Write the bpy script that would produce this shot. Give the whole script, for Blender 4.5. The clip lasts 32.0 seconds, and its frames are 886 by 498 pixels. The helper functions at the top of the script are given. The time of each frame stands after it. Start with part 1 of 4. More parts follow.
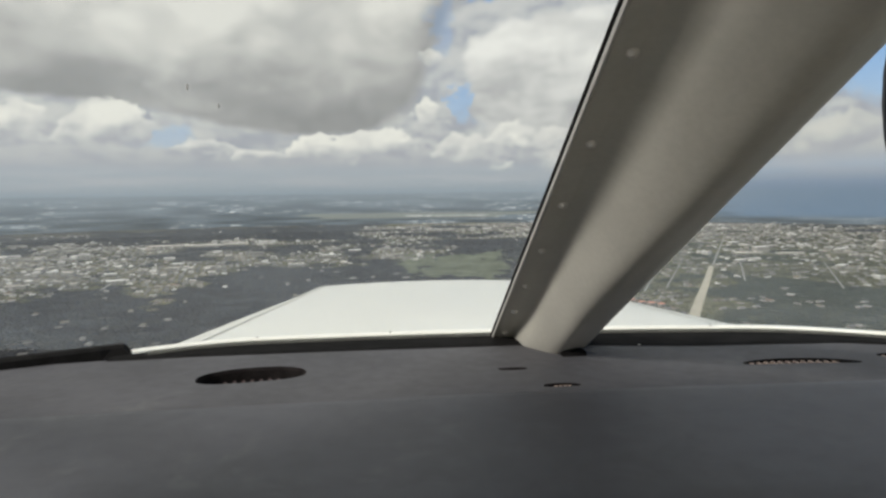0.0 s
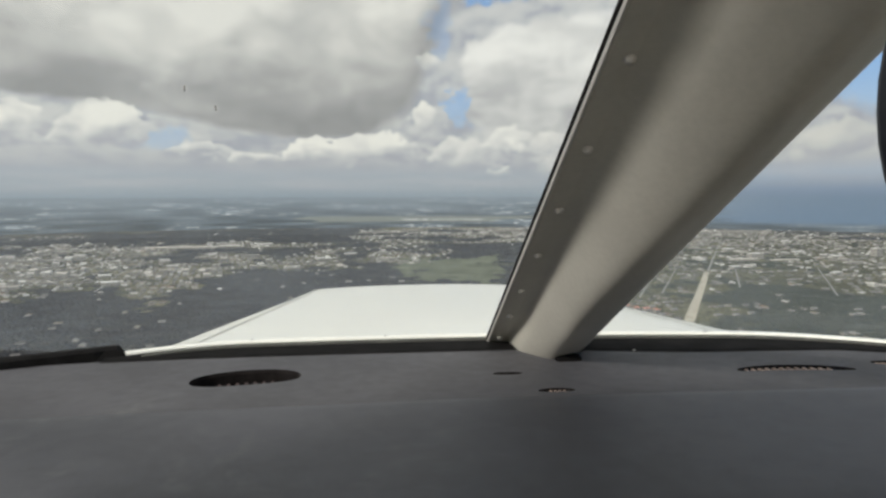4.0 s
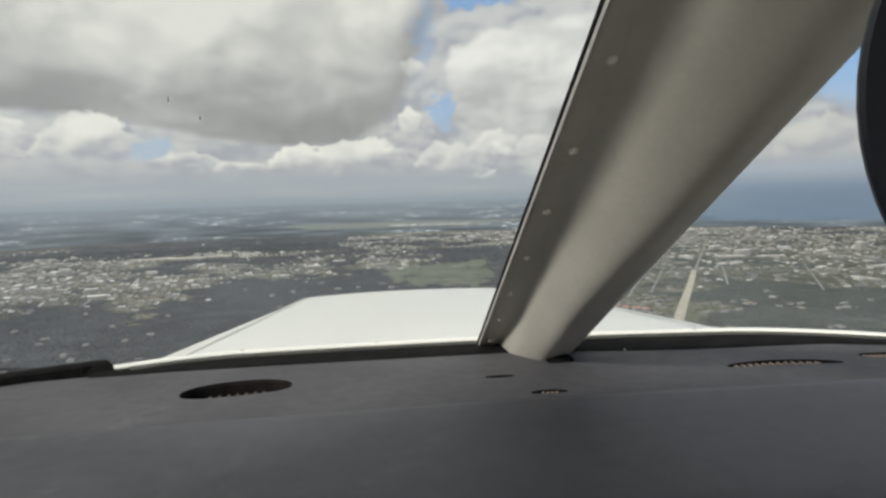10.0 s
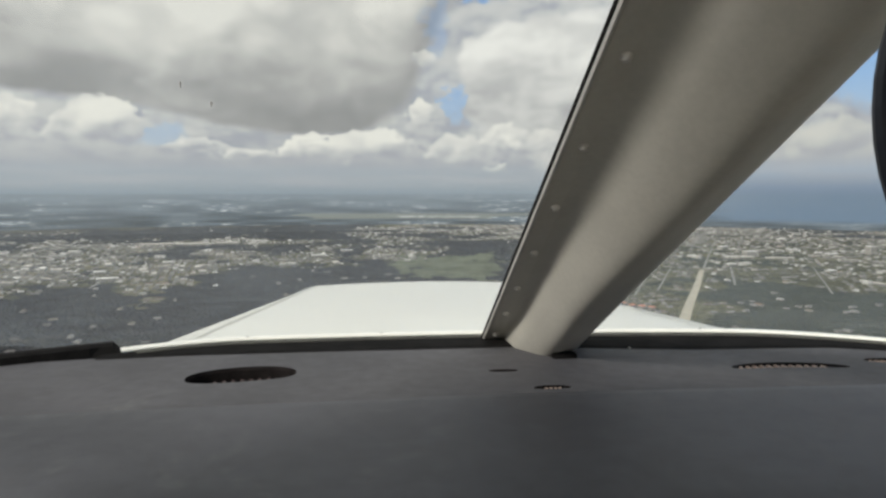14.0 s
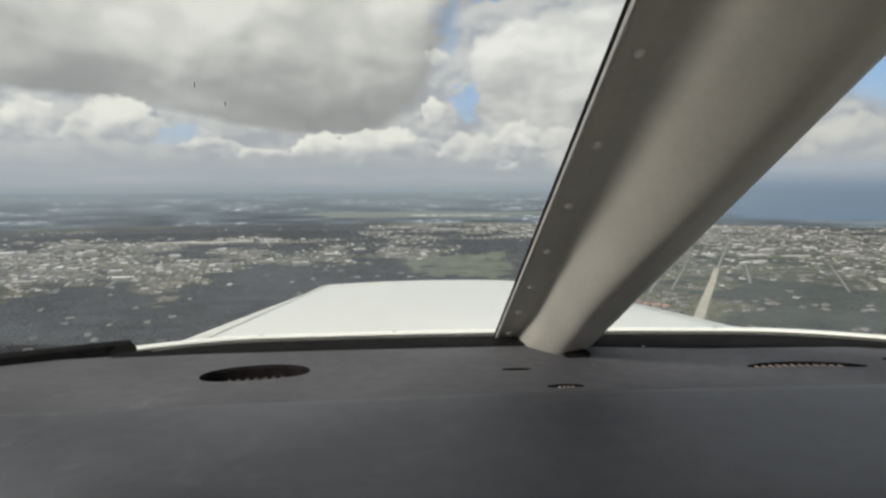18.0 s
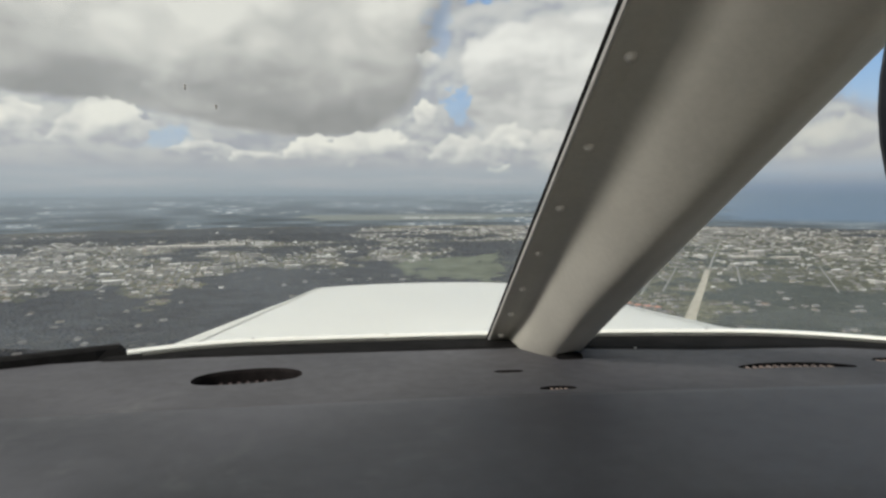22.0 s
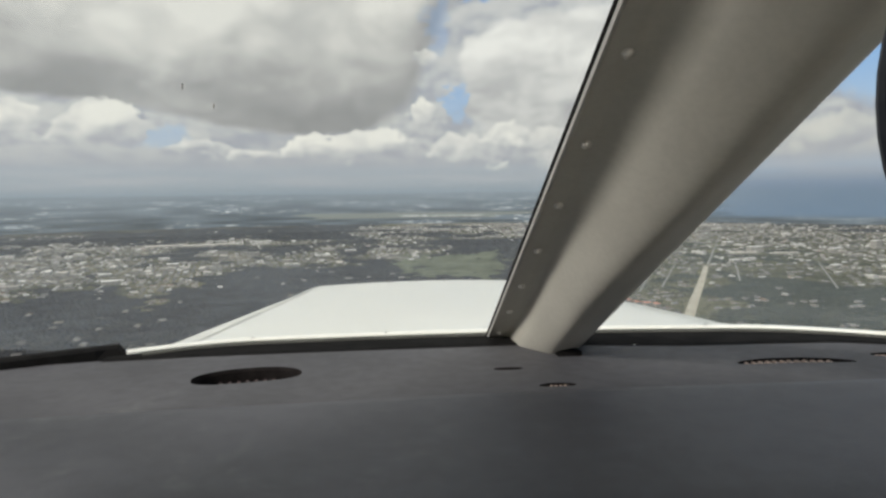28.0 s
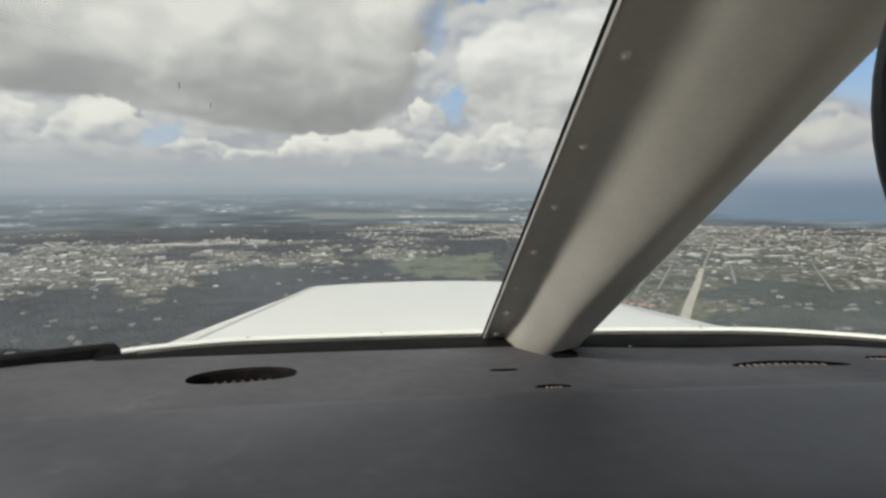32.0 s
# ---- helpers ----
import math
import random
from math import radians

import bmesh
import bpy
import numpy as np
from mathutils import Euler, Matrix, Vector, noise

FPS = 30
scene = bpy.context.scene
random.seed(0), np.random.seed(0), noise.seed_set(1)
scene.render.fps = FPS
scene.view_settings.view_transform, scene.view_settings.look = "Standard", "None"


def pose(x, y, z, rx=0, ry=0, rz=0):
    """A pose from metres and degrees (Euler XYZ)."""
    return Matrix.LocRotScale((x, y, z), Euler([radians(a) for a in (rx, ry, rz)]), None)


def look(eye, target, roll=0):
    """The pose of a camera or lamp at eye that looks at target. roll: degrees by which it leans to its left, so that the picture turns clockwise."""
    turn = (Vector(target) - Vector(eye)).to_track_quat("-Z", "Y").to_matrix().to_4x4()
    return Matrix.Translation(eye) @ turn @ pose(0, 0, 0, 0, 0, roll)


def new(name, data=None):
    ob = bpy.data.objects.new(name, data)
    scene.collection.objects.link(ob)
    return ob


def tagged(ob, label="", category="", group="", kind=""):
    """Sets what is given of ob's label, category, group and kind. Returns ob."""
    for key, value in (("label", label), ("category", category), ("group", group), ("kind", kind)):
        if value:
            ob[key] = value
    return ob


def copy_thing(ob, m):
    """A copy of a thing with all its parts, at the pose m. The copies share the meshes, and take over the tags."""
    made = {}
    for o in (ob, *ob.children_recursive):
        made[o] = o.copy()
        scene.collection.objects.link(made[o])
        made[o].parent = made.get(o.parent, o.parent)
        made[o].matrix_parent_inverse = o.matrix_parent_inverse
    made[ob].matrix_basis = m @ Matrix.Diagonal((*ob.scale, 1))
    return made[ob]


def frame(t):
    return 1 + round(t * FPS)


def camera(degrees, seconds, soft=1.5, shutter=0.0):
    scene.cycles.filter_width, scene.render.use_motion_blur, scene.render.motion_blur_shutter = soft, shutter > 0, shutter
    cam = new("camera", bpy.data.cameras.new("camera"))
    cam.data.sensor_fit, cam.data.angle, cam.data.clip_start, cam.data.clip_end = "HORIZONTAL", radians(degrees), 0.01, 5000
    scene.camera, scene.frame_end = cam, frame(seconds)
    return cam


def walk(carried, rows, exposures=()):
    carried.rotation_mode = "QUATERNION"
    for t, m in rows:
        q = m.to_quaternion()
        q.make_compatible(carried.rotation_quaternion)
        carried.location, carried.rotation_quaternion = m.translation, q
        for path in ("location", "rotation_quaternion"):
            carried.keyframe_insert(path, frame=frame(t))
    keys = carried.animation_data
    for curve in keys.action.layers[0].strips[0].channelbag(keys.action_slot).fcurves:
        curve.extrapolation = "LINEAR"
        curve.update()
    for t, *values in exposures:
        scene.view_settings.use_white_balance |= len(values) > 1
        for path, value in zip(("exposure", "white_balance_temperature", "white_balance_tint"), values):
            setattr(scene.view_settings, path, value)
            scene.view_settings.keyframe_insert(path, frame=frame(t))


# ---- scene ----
cam = camera(68.8, 32.0, soft=2.6)
# seconds, then the turn of the eye: tilt, lean, heading (degrees); the eye stays at the origin
PATH = [
    (0, 84.97, 0.65, -4.25), (0.5, 85.73, 0.35, -4.47), (1, 85.12, 0.62, -4.89),
    (1.5, 85.46, -0.17, -4.95), (2, 85.07, -0.08, -4.23), (2.5, 84.98, -0.32, -3.39),
    (3, 85.09, 0.08, -3.48), (3.5, 85.32, 0.27, -4.15), (5.5, 85.30, -0.33, -5.20),
    (6, 84.92, -0.48, -5.28), (6.5, 84.98, -0.38, -4.17), (7, 84.54, -0.74, -3.26),
    (7.5, 84.80, -0.34, -3.00), (8, 84.68, 1.28, -3.02), (8.5, 84.89, 0.99, -3.52),
    (9, 84.78, 0.87, -4.22), (9.5, 84.71, 1.26, -5.03), (10, 85.72, 1.54, -5.67),
    (10.5, 85.30, 0.73, -5.52), (11, 85.27, 0.27, -4.79), (11.5, 85.64, 0.75, -4.50),
    (12, 85.67, -0.12, -4.59), (12.5, 85.19, -0.11, -4.08), (13, 85.22, 0.07, -3.72),
    (13.5, 85.43, 0.21, -4.14), (14, 85.07, -0.04, -4.90), (14.5, 85.02, -0.14, -4.91),
    (16.5, 85.17, 0.50, -4.10), (17, 85.28, -0.09, -4.30), (17.5, 85.20, 0.17, -4.16),
    (18, 84.95, 0.16, -3.80), (18.5, 85.08, -0.10, -3.85), (19, 85.25, -0.00, -4.20),
    (19.5, 85.45, -0.07, -4.49), (20, 85.45, 0.32, -4.57), (20.5, 85.33, 0.69, -4.11),
    (21, 85.05, 0.62, -3.77), (21.5, 84.91, 0.52, -4.06), (22, 85.16, 0.27, -4.50),
    (22.5, 85.09, 0.49, -4.68), (23, 85.12, 0.59, -4.35), (23.5, 84.92, 0.65, -3.88),
    (24, 85.04, 0.00, -4.05), (24.5, 84.70, -0.21, -4.62), (25, 85.22, -0.08, -4.81),
    (25.5, 85.25, 0.57, -4.40), (27.5, 85.12, 0.62, -4.71), (28, 84.97, 0.64, -4.64),
    (28.5, 85.09, 0.47, -4.70), (29, 85.51, -0.02, -4.73), (29.5, 85.59, -0.21, -4.90),
    (30, 85.24, -0.24, -5.24), (30.5, 85.01, -0.15, -4.45), (31, 85.01, -0.12, -2.85),
    (31.5, 84.80, 0.29, -3.55), (32, 85.04, 0.23, -4.93),
]
walk(cam, [(t, pose(0, 0, 0, a, b, c)) for t, a, b, c in PATH])

# ---------------------------------------------------------------- node helpers
class Nodes:
    """Short-hand for building a node tree."""

    def __init__(self, tree, fresh=True):
        self.tree = tree
        if fresh:
            tree.nodes.clear()

    def add(self, kind, **settings):
        n = self.tree.nodes.new(kind)
        for k, v in settings.items():
            setattr(n, k, v)
        return n

    def put(self, socket, value):
        if hasattr(value, "is_linked"):
            self.tree.links.new(value, socket)
        elif value is not None:
            socket.default_value = value

    def math(self, op, a, b=None, c=None, clamp=False):
        n = self.add("ShaderNodeMath", operation=op, use_clamp=clamp)
        for s, v in zip(n.inputs, (a, b, c)):
            self.put(s, v)
        return n.outputs[0]

    def step(self, v, lo, hi, a=0.0, b=1.0):
        n = self.add("ShaderNodeMapRange", interpolation_type="SMOOTHSTEP", clamp=True)
        for s, x in zip(n.inputs, (v, lo, hi, a, b)):
            self.put(s, x)
        return n.outputs[0]

    def mix(self, f, a, b):
        n = self.add("ShaderNodeMix", data_type="RGBA", clamp_factor=True)
        self.put(n.inputs[0], f), self.put(n.inputs[6], a), self.put(n.inputs[7], b)
        return n.outputs[2]

    def noise(self, vec, scale, detail=4.0, rough=0.5, distort=0.0):
        n = self.add("ShaderNodeTexNoise")
        self.put(n.inputs["Vector"], vec)
        n.inputs["Scale"].default_value, n.inputs["Detail"].default_value = scale, detail
        n.inputs["Roughness"].default_value, n.inputs["Distortion"].default_value = rough, distort
        return n.outputs["Fac"]

    def vec(self, x, y, z):
        n = self.add("ShaderNodeCombineXYZ")
        for s, v in zip(n.inputs, (x, y, z)):
            self.put(s, v)
        return n.outputs[0]

    def ramp(self, f, stops):
        n = self.add("ShaderNodeValToRGB")
        e = n.color_ramp.elements
        while len(e) < len(stops):
            e.new(0.5)
        for el, (p, c) in zip(e, stops):
            el.position, el.color = p, (*c, 1)
        self.put(n.inputs[0], f)
        return n.outputs[0]


# ---------------------------------------------------------------- sky and sun
SUN_AZ, SUN_EL = -130.0, 30.0          # degrees from the nose, to its right, and up
world = bpy.data.worlds.new("sky")
scene.world = world
world.use_nodes = True
W = Nodes(world.node_tree)
sky = W.add("ShaderNodeTexSky", sky_type="NISHITA", sun_disc=False)
sky.sun_elevation, sky.sun_rotation = radians(SUN_EL), radians(SUN_AZ)
direction = W.add("ShaderNodeTexCoord").outputs["Generated"]
sep = W.add("ShaderNodeSeparateXYZ")
W.put(sep.inputs[0], direction)
dx, dy, dz = sep.outputs
DEG = 57.29578
az = W.math("MULTIPLY", W.math("ARCTAN2", dx, dy), DEG)
el = W.math("MULTIPLY", W.math("ARCSINE", dz), DEG)
P = W.vec(az, el, 0.0)


# ragged coordinates at two sizes, so that all edges billow
nz1 = W.noise(P, 0.38, 3, 0.5)
nz2 = W.noise(W.vec(W.math("ADD", az, 71.0), el, 3.0), 0.38, 3, 0.5)
fz1 = W.noise(W.vec(az, W.math("MULTIPLY", el, 1.15), 9.0), 1.1, 6, 0.58)
fz2 = W.noise(W.vec(W.math("ADD", az, 40.0), W.math("MULTIPLY", el, 1.15), 5.0), 1.1, 6, 0.58)


def ragged(v, coarse, fine, a, b):
    v = W.math("ADD", v, W.math("MULTIPLY", W.math("SUBTRACT", coarse, 0.5), a))
    return W.math("ADD", v, W.math("MULTIPLY", W.math("SUBTRACT", fine, 0.5), b))


az_w = ragged(az, nz1, fz1, 4.5, 2.6)
el_w = ragged(el, nz2, fz2, 2.4, 1.8)


def blob(a, e, ra, re, soft=0.5):
    """1 inside an ellipse of the sky about (a, e) degrees, 0 outside."""
    u = W.math("DIVIDE", W.math("SUBTRACT", az_w, a), ra)
    v = W.math("DIVIDE", W.math("SUBTRACT", el_w, e), re)
    r = W.math("ADD", W.math("MULTIPLY", u, u), W.math("MULTIPLY", v, v))
    return W.step(r, 1 + soft, 1 - soft)


def grey(v, warm=0.0):
    return (v * (1 + 0.02 * warm), v, v * (1 - 0.09 * warm), 1)


def piecewise(v, pts):
    """A broken line through (degrees, value) points, all within 60 degrees of the nose."""
    n = W.add("ShaderNodeFloatCurve")
    c = n.mapping.curves[0]
    xs = [((x + 60) / 120, y / 20) for x, y in pts]
    while len(c.points) < len(xs):
        c.points.new(0.5, 0.5)
    for p, (x, y) in zip(c.points, xs):
        p.location = (x, y)
    n.mapping.update()
    W.put(n.inputs["Value"], W.math("DIVIDE", W.math("ADD", v, 60.0), 120.0, clamp=True))
    return W.math("MULTIPLY", n.outputs[0], 20.0)


def relief(x, y, z, scale, detail=6, rough=0.52, dx_=0.35, dy_=0.7):
    """Light on billows: the fall of a noise towards the upper left, 0 to 1."""
    n0 = W.noise(W.vec(x, y, z), scale, detail, rough)
    n1 = W.noise(W.vec(W.math("SUBTRACT", x, dx_), W.math("ADD", y, dy_), z), scale, detail, rough)
    return W.step(W.math("SUBTRACT", n0, n1), -0.14, 0.12)


# clear sky, paler towards the horizon
scaled = W.add("ShaderNodeVectorMath", operation="SCALE")
W.put(scaled.inputs[0], sky.outputs[0])
scaled.inputs["Scale"].default_value = 0.10
clear = W.mix(0.6, scaled.outputs[0], (0.20, 0.42, 0.80, 1))
clear = W.mix(W.step(el, 11, 1), clear, (0.46, 0.53, 0.60, 1))

# far cumulus rows above the horizon: bright heads, grey feet
wide = W.math("MULTIPLY", az, 0.62)
flat = W.vec(wide, el, 0.0)
c1 = W.noise(flat, 0.26, 7, 0.55)
lit1 = W.math("MULTIPLY", relief(wide, el, 0.0, 0.30, 7, 0.55), W.step(el, 2.0, 5.0, 0.25, 1.0))
col1 = W.mix(lit1, (0.38, 0.39, 0.415, 1), grey(0.60, 0.7))
cover1 = W.math("MULTIPLY", W.step(c1, 0.27, 0.37), W.step(el, 0.9, 2.6))
s = W.mix(W.math("MULTIPLY", cover1, 0.95), clear, col1)

# the white mass beside the deck, with its own grey base
t_lit = W.math("ADD", W.math("MULTIPLY", relief(wide, el, 0.0, 0.19, 7, 0.54, 0.5, 1.1), 0.55), W.step(el_w, 7.2, 12.5, 0.0, 0.50))
t_col = W.mix(t_lit, grey(0.42, 0.2), grey(0.84, 0.8))
s = W.mix(blob(12.5, 9.5, 6.8, 5.2, 0.20), s, t_col)
s = W.mix(blob(16.5, 8.0, 6.0, 7.0, 0.25), s, t_col)

# the grey deck: a soft dark base that sags in the middle, brighter upwards
edge = piecewise(az, [(-60, 8.6), (-40, 8.0), (-31, 7.6), (-23, 7.2), (-18.5, 6.5), (-14, 5.7), (-10, 5.1), (-6, 4.9), (-3, 5.2), (-0.5, 6.0), (1.4, 7.4), (2.8, 10.2), (4.2, 13.5), (6.0, 16.5), (9, 19.0), (24, 19.5), (40, 18), (60, 15)])
above = W.math("SUBTRACT", ragged(el, nz2, fz2, 0.8, 0.5), edge)
big = W.noise(flat, 0.070, 3, 0.5)
fine = W.noise(flat, 0.22, 6, 0.55, 0.5)
cover2 = W.step(above, W.step(az, -3.0, 3.0, -0.30, -1.6), W.step(az, -3.0, 3.0, 0.45, 1.8))
tone = W.math("ADD", W.step(above, -0.6, 8.5, 0.06, 0.72), W.math("MULTIPLY", W.math("SUBTRACT", big, 0.5), 0.75))
tone = W.math("ADD", tone, W.math("MULTIPLY", W.math("SUBTRACT", fine, 0.5), 0.95))
tone = W.math("ADD", tone, W.math("MULTIPLY", W.math("SUBTRACT", relief(wide, el, 2.0, 0.16, 5, 0.5, 0.6, 1.2), 0.5), 0.28))
tone = W.math("ADD", tone, W.math("MULTIPLY", blob(-18.5, 13.0, 6.0, 3.4, 0.95), 0.18))
tone = W.math("ADD", tone, W.math("MULTIPLY", W.step(el, 12.5, 17.0), 0.22))
col2 = W.ramp(tone, [(0.0, grey(0.28, 0.4)[:3]), (0.3, grey(0.36, 0.5)[:3]), (0.62, grey(0.52, 0.7)[:3]), (1.0, grey(0.76, 1.0)[:3])])
s = W.mix(cover2, s, col2)

# gaps of blue
for a, e, ra, re, soft, f in ((-19.0, 4.6, 2.4, 0.9, 0.7, 0.85), (5.6, 7.6, 0.70, 1.7, 0.8, 0.85), (9.0, 17.2, 2.6, 1.2, 0.6, 0.9), (4.4, 14.5, 1.0, 2.6, 0.95, 0.35), (40.0, 10.0, 9.0, 3.4, 0.4, 1.0), (33.0, 13.0, 7.0, 3.8, 0.4, 1.0),
                              (-75.0, 32.0, 14.0, 9.0, 0.5, 1.0), (78.0, 22.0, 26.0, 17.0, 0.4, 1.0), (10.0, 62.0, 30.0, 10.0, 0.5, 1.0), (160.0, 30.0, 40.0, 14.0, 0.5, 1.0)):
    s = W.mix(W.math("MULTIPLY", blob(a, e, ra, re, soft), f), s, clear)

# single cumulus: a domed head on a flat grey foot
puff = relief(W.math("MULTIPLY", az, 0.8), el, 7.0, 0.40, 6, 0.50, 0.35, 0.7)
for a, e, w, h, f in ((-28.6, 4.6, 2.6, 2.3, 0.9), (-22.8, 4.3, 3.6, 3.0, 0.95), (-33.5, 4.2, 3.0, 2.2, 0.9), (-15.2, 3.4, 2.6, 1.1, 0.8), (-11.0, 2.9, 3.0, 0.9, 0.7), (-6.0, 3.0, 3.4, 1.9, 0.92), (-1.2, 3.2, 3.6, 2.4, 0.92), (2.9, 5.6, 1.4, 3.2, 0.9), (6.5, 3.0, 3.6, 2.0, 0.85),
                      (10.3, 4.0, 2.8, 1.7, 0.85), (14.0, 3.6, 3.0, 1.8, 0.8), (9.8, 1.9, 1.0, 0.8, 0.8), (3.6, 11.0, 1.1, 1.3, 0.6), (32.0, 3.0, 3.6, 2.6, 0.7), (36.6, 3.0, 3.4, 2.7, 0.75), (43.0, 3.4, 4.5, 3.2, 0.8)):
    u = W.math("DIVIDE", W.math("SUBTRACT", az_w, a), w)
    v = W.math("DIVIDE", W.math("SUBTRACT", el_w, e), h)
    r = W.math("ADD", W.math("MULTIPLY", u, u), W.math("MULTIPLY", v, v))
    mask = W.math("MULTIPLY", W.step(r, 1.10, 0.86), W.step(v, -0.35, 0.10))
    shade = W.math("ADD", W.math("MULTIPLY", puff, 0.42), W.step(W.math("ADD", v, W.math("MULTIPLY", u, -0.20)), -0.1, 0.85, 0.0, 0.70))
    s = W.mix(W.math("MULTIPLY", mask, f), s, W.mix(shade, (0.37, 0.38, 0.41, 1), grey(0.86 if a < 25 else 0.66, 1.2)))

# pale air along the horizon, blue towards the sea
streak = W.noise(W.vec(W.math("MULTIPLY", az, 0.10), W.math("MULTIPLY", el, 1.3), 4.0), 1.0, 4, 0.55)
hz = W.mix(W.step(az, 16, 32), (0.35, 0.385, 0.41, 1), (0.36, 0.42, 0.49, 1))
hz = W.mix(W.math("MULTIPLY", W.step(streak, 0.42, 0.70), 0.55), hz, grey(0.44, -0.3))
s = W.mix(W.step(el, 3.2, 1.2, 0.0, 0.92), s, hz)
low = W.mix(W.step(az, 16, 32), (0.275, 0.325, 0.36, 1), (0.175, 0.235, 0.32, 1))
s = W.mix(W.step(el, W.step(az, 16, 32, 1.1, 2.2), -0.1), s, low)
s = W.mix(W.step(el, -1.0, -3.0), s, (0.18, 0.20, 0.20, 1))
bg = W.add("ShaderNodeBackground")
W.put(bg.inputs[0], s)
bg.inputs[1].default_value = 1.03
out = W.add("ShaderNodeOutputWorld")
W.put(out.inputs[0], bg.outputs[0])

sun_data = bpy.data.lights.new("sun", "SUN")
sun_data.energy, sun_data.angle, sun_data.color = 2.9, radians(8), (1.0, 0.95, 0.87)
sun = new("sun", sun_data)
ca = math.cos(radians(SUN_EL))
toward = Vector((math.sin(radians(SUN_AZ)) * ca, math.cos(radians(SUN_AZ)) * ca, math.sin(radians(SUN_EL))))
sun.matrix_world = look(toward * 50, (0, 0, 0))


# ---------------------------------------------------------------- materials
def material(name, color, rough=0.6, metal=0.0, vary=0.15, scale=30.0, bump=0.0, bump_scale=200.0, color2=None, spec=0.5, coat=0.0, island=0.0, scuff=0.0):
    """A surface with a base colour that varies at two scales, and fine relief."""
    m = bpy.data.materials.new(name)
    m.use_nodes = True
    n = Nodes(m.node_tree)
    b = n.add("ShaderNodeBsdfPrincipled")
    pos = n.add("ShaderNodeTexCoord").outputs["Object"]
    f = n.math("ADD", n.math("MULTIPLY", n.noise(pos, scale, 5), 0.6), n.math("MULTIPLY", n.noise(pos, scale * 9, 3), 0.4))
    f = n.step(f, 0.35, 0.65)
    dark = tuple(c * (1 - vary) for c in color)
    light = color2 or tuple(min(1, c * (1 + vary)) for c in color)
    col = n.mix(f, (*dark, 1), (*light, 1))
    if island:
        rnd = n.add("ShaderNodeNewGeometry").outputs["Random Per Island"]
        k = n.math("ADD", 1 - island, n.math("MULTIPLY", rnd, 2 * island))
        sc = n.add("ShaderNodeVectorMath", operation="SCALE")
        n.put(sc.inputs[0], col), n.put(sc.inputs["Scale"], k)
        col = sc.outputs[0]
    if scuff:
        marks = n.math("MULTIPLY", n.step(n.noise(pos, 7.0, 6, 0.65, 0.6), 0.56, 0.74), n.step(n.noise(pos, 55.0, 4), 0.35, 0.7))
        col = n.mix(n.math("MULTIPLY", marks, scuff), col, (0.30, 0.30, 0.29, 1))
    n.put(b.inputs["Base Color"], col)
    n.put(b.inputs["Roughness"], n.math("ADD", rough - 0.06, n.math("MULTIPLY", n.noise(pos, scale * 2, 4), 0.12)))
    b.inputs["Metallic"].default_value = metal
    b.inputs["Specular IOR Level"].default_value = spec
    b.inputs["Coat Weight"].default_value = coat
    if bump:
        bp = n.add("ShaderNodeBump")
        bp.inputs["Strength"].default_value, bp.inputs["Distance"].default_value = bump, 0.002
        n.put(bp.inputs["Height"], n.noise(pos, bump_scale, 4))
        n.put(b.inputs["Normal"], bp.outputs[0])
    o = n.add("ShaderNodeOutputMaterial")
    n.put(o.inputs[0], b.outputs[0])
    return m


def glass_material(name, gloss=0.05):
    m = bpy.data.materials.new(name)
    m.use_nodes = True
    n = Nodes(m.node_tree)
    t = n.add("ShaderNodeBsdfTransparent")
    t.inputs[0].default_value = (0.96, 0.97, 0.97, 1)
    g = n.add("ShaderNodeBsdfGlossy")
    g.inputs["Roughness"].default_value = 0.02
    mixer = n.add("ShaderNodeMixShader")
    fr = n.add("ShaderNodeFresnel")
    fr.inputs[0].default_value = 1.3
    n.put(mixer.inputs[0], n.math("MULTIPLY", fr.outputs[0], gloss * 0.5))
    n.put(mixer.inputs[1], t.outputs[0]), n.put(mixer.inputs[2], g.outputs[0])
    # an added bluish film scatters a little daylight and pales the land, imitating haze
    haze_film = n.add("ShaderNodeBsdfTranslucent")
    haze_film.inputs[0].default_value = (0.88, 0.95, 1.0, 1)
    pos = n.add("ShaderNodeTexCoord").outputs["Object"]
    film = n.math("ADD", n.step(n.noise(pos, 5.0, 5, 0.6), 0.3, 0.75, 0.040, 0.070), n.step(n.noise(pos, 60.0, 3), 0.55, 0.8, 0.0, 0.010))
    over = n.add("ShaderNodeMixShader")
    n.put(over.inputs[0], film), n.put(over.inputs[1], mixer.outputs[0]), n.put(over.inputs[2], haze_film.outputs[0])
    o = n.add("ShaderNodeOutputMaterial")
    n.put(o.inputs[0], over.outputs[0])
    return m


M_WHITE = material("white_paint", (0.94, 0.935, 0.865), 0.35, vary=0.04, scale=6, coat=0.2)
M_SEAM = material("seam_grime", (0.24, 0.24, 0.23), 0.7, vary=0.3, scale=60)
M_DASH = material("dash_vinyl", scuff=0.24, color=(0.072, 0.073, 0.084), rough=0.56, spec=0.4, vary=0.15, scale=5, bump=0.25, bump_scale=900)
M_SHELF = material("shelf_vinyl", scuff=0.22, color=(0.100, 0.099, 0.107), rough=0.75, spec=0.2, vary=0.14, scale=7, bump=0.25, bump_scale=900)
M_BLACK = material("black_rubber", (0.013, 0.0125, 0.0125), 0.9, spec=0.05, vary=0.3, scale=40)
M_BEAD = material("grey_sealant", (0.085, 0.085, 0.075), 0.8, spec=0.2, vary=0.25, scale=30)
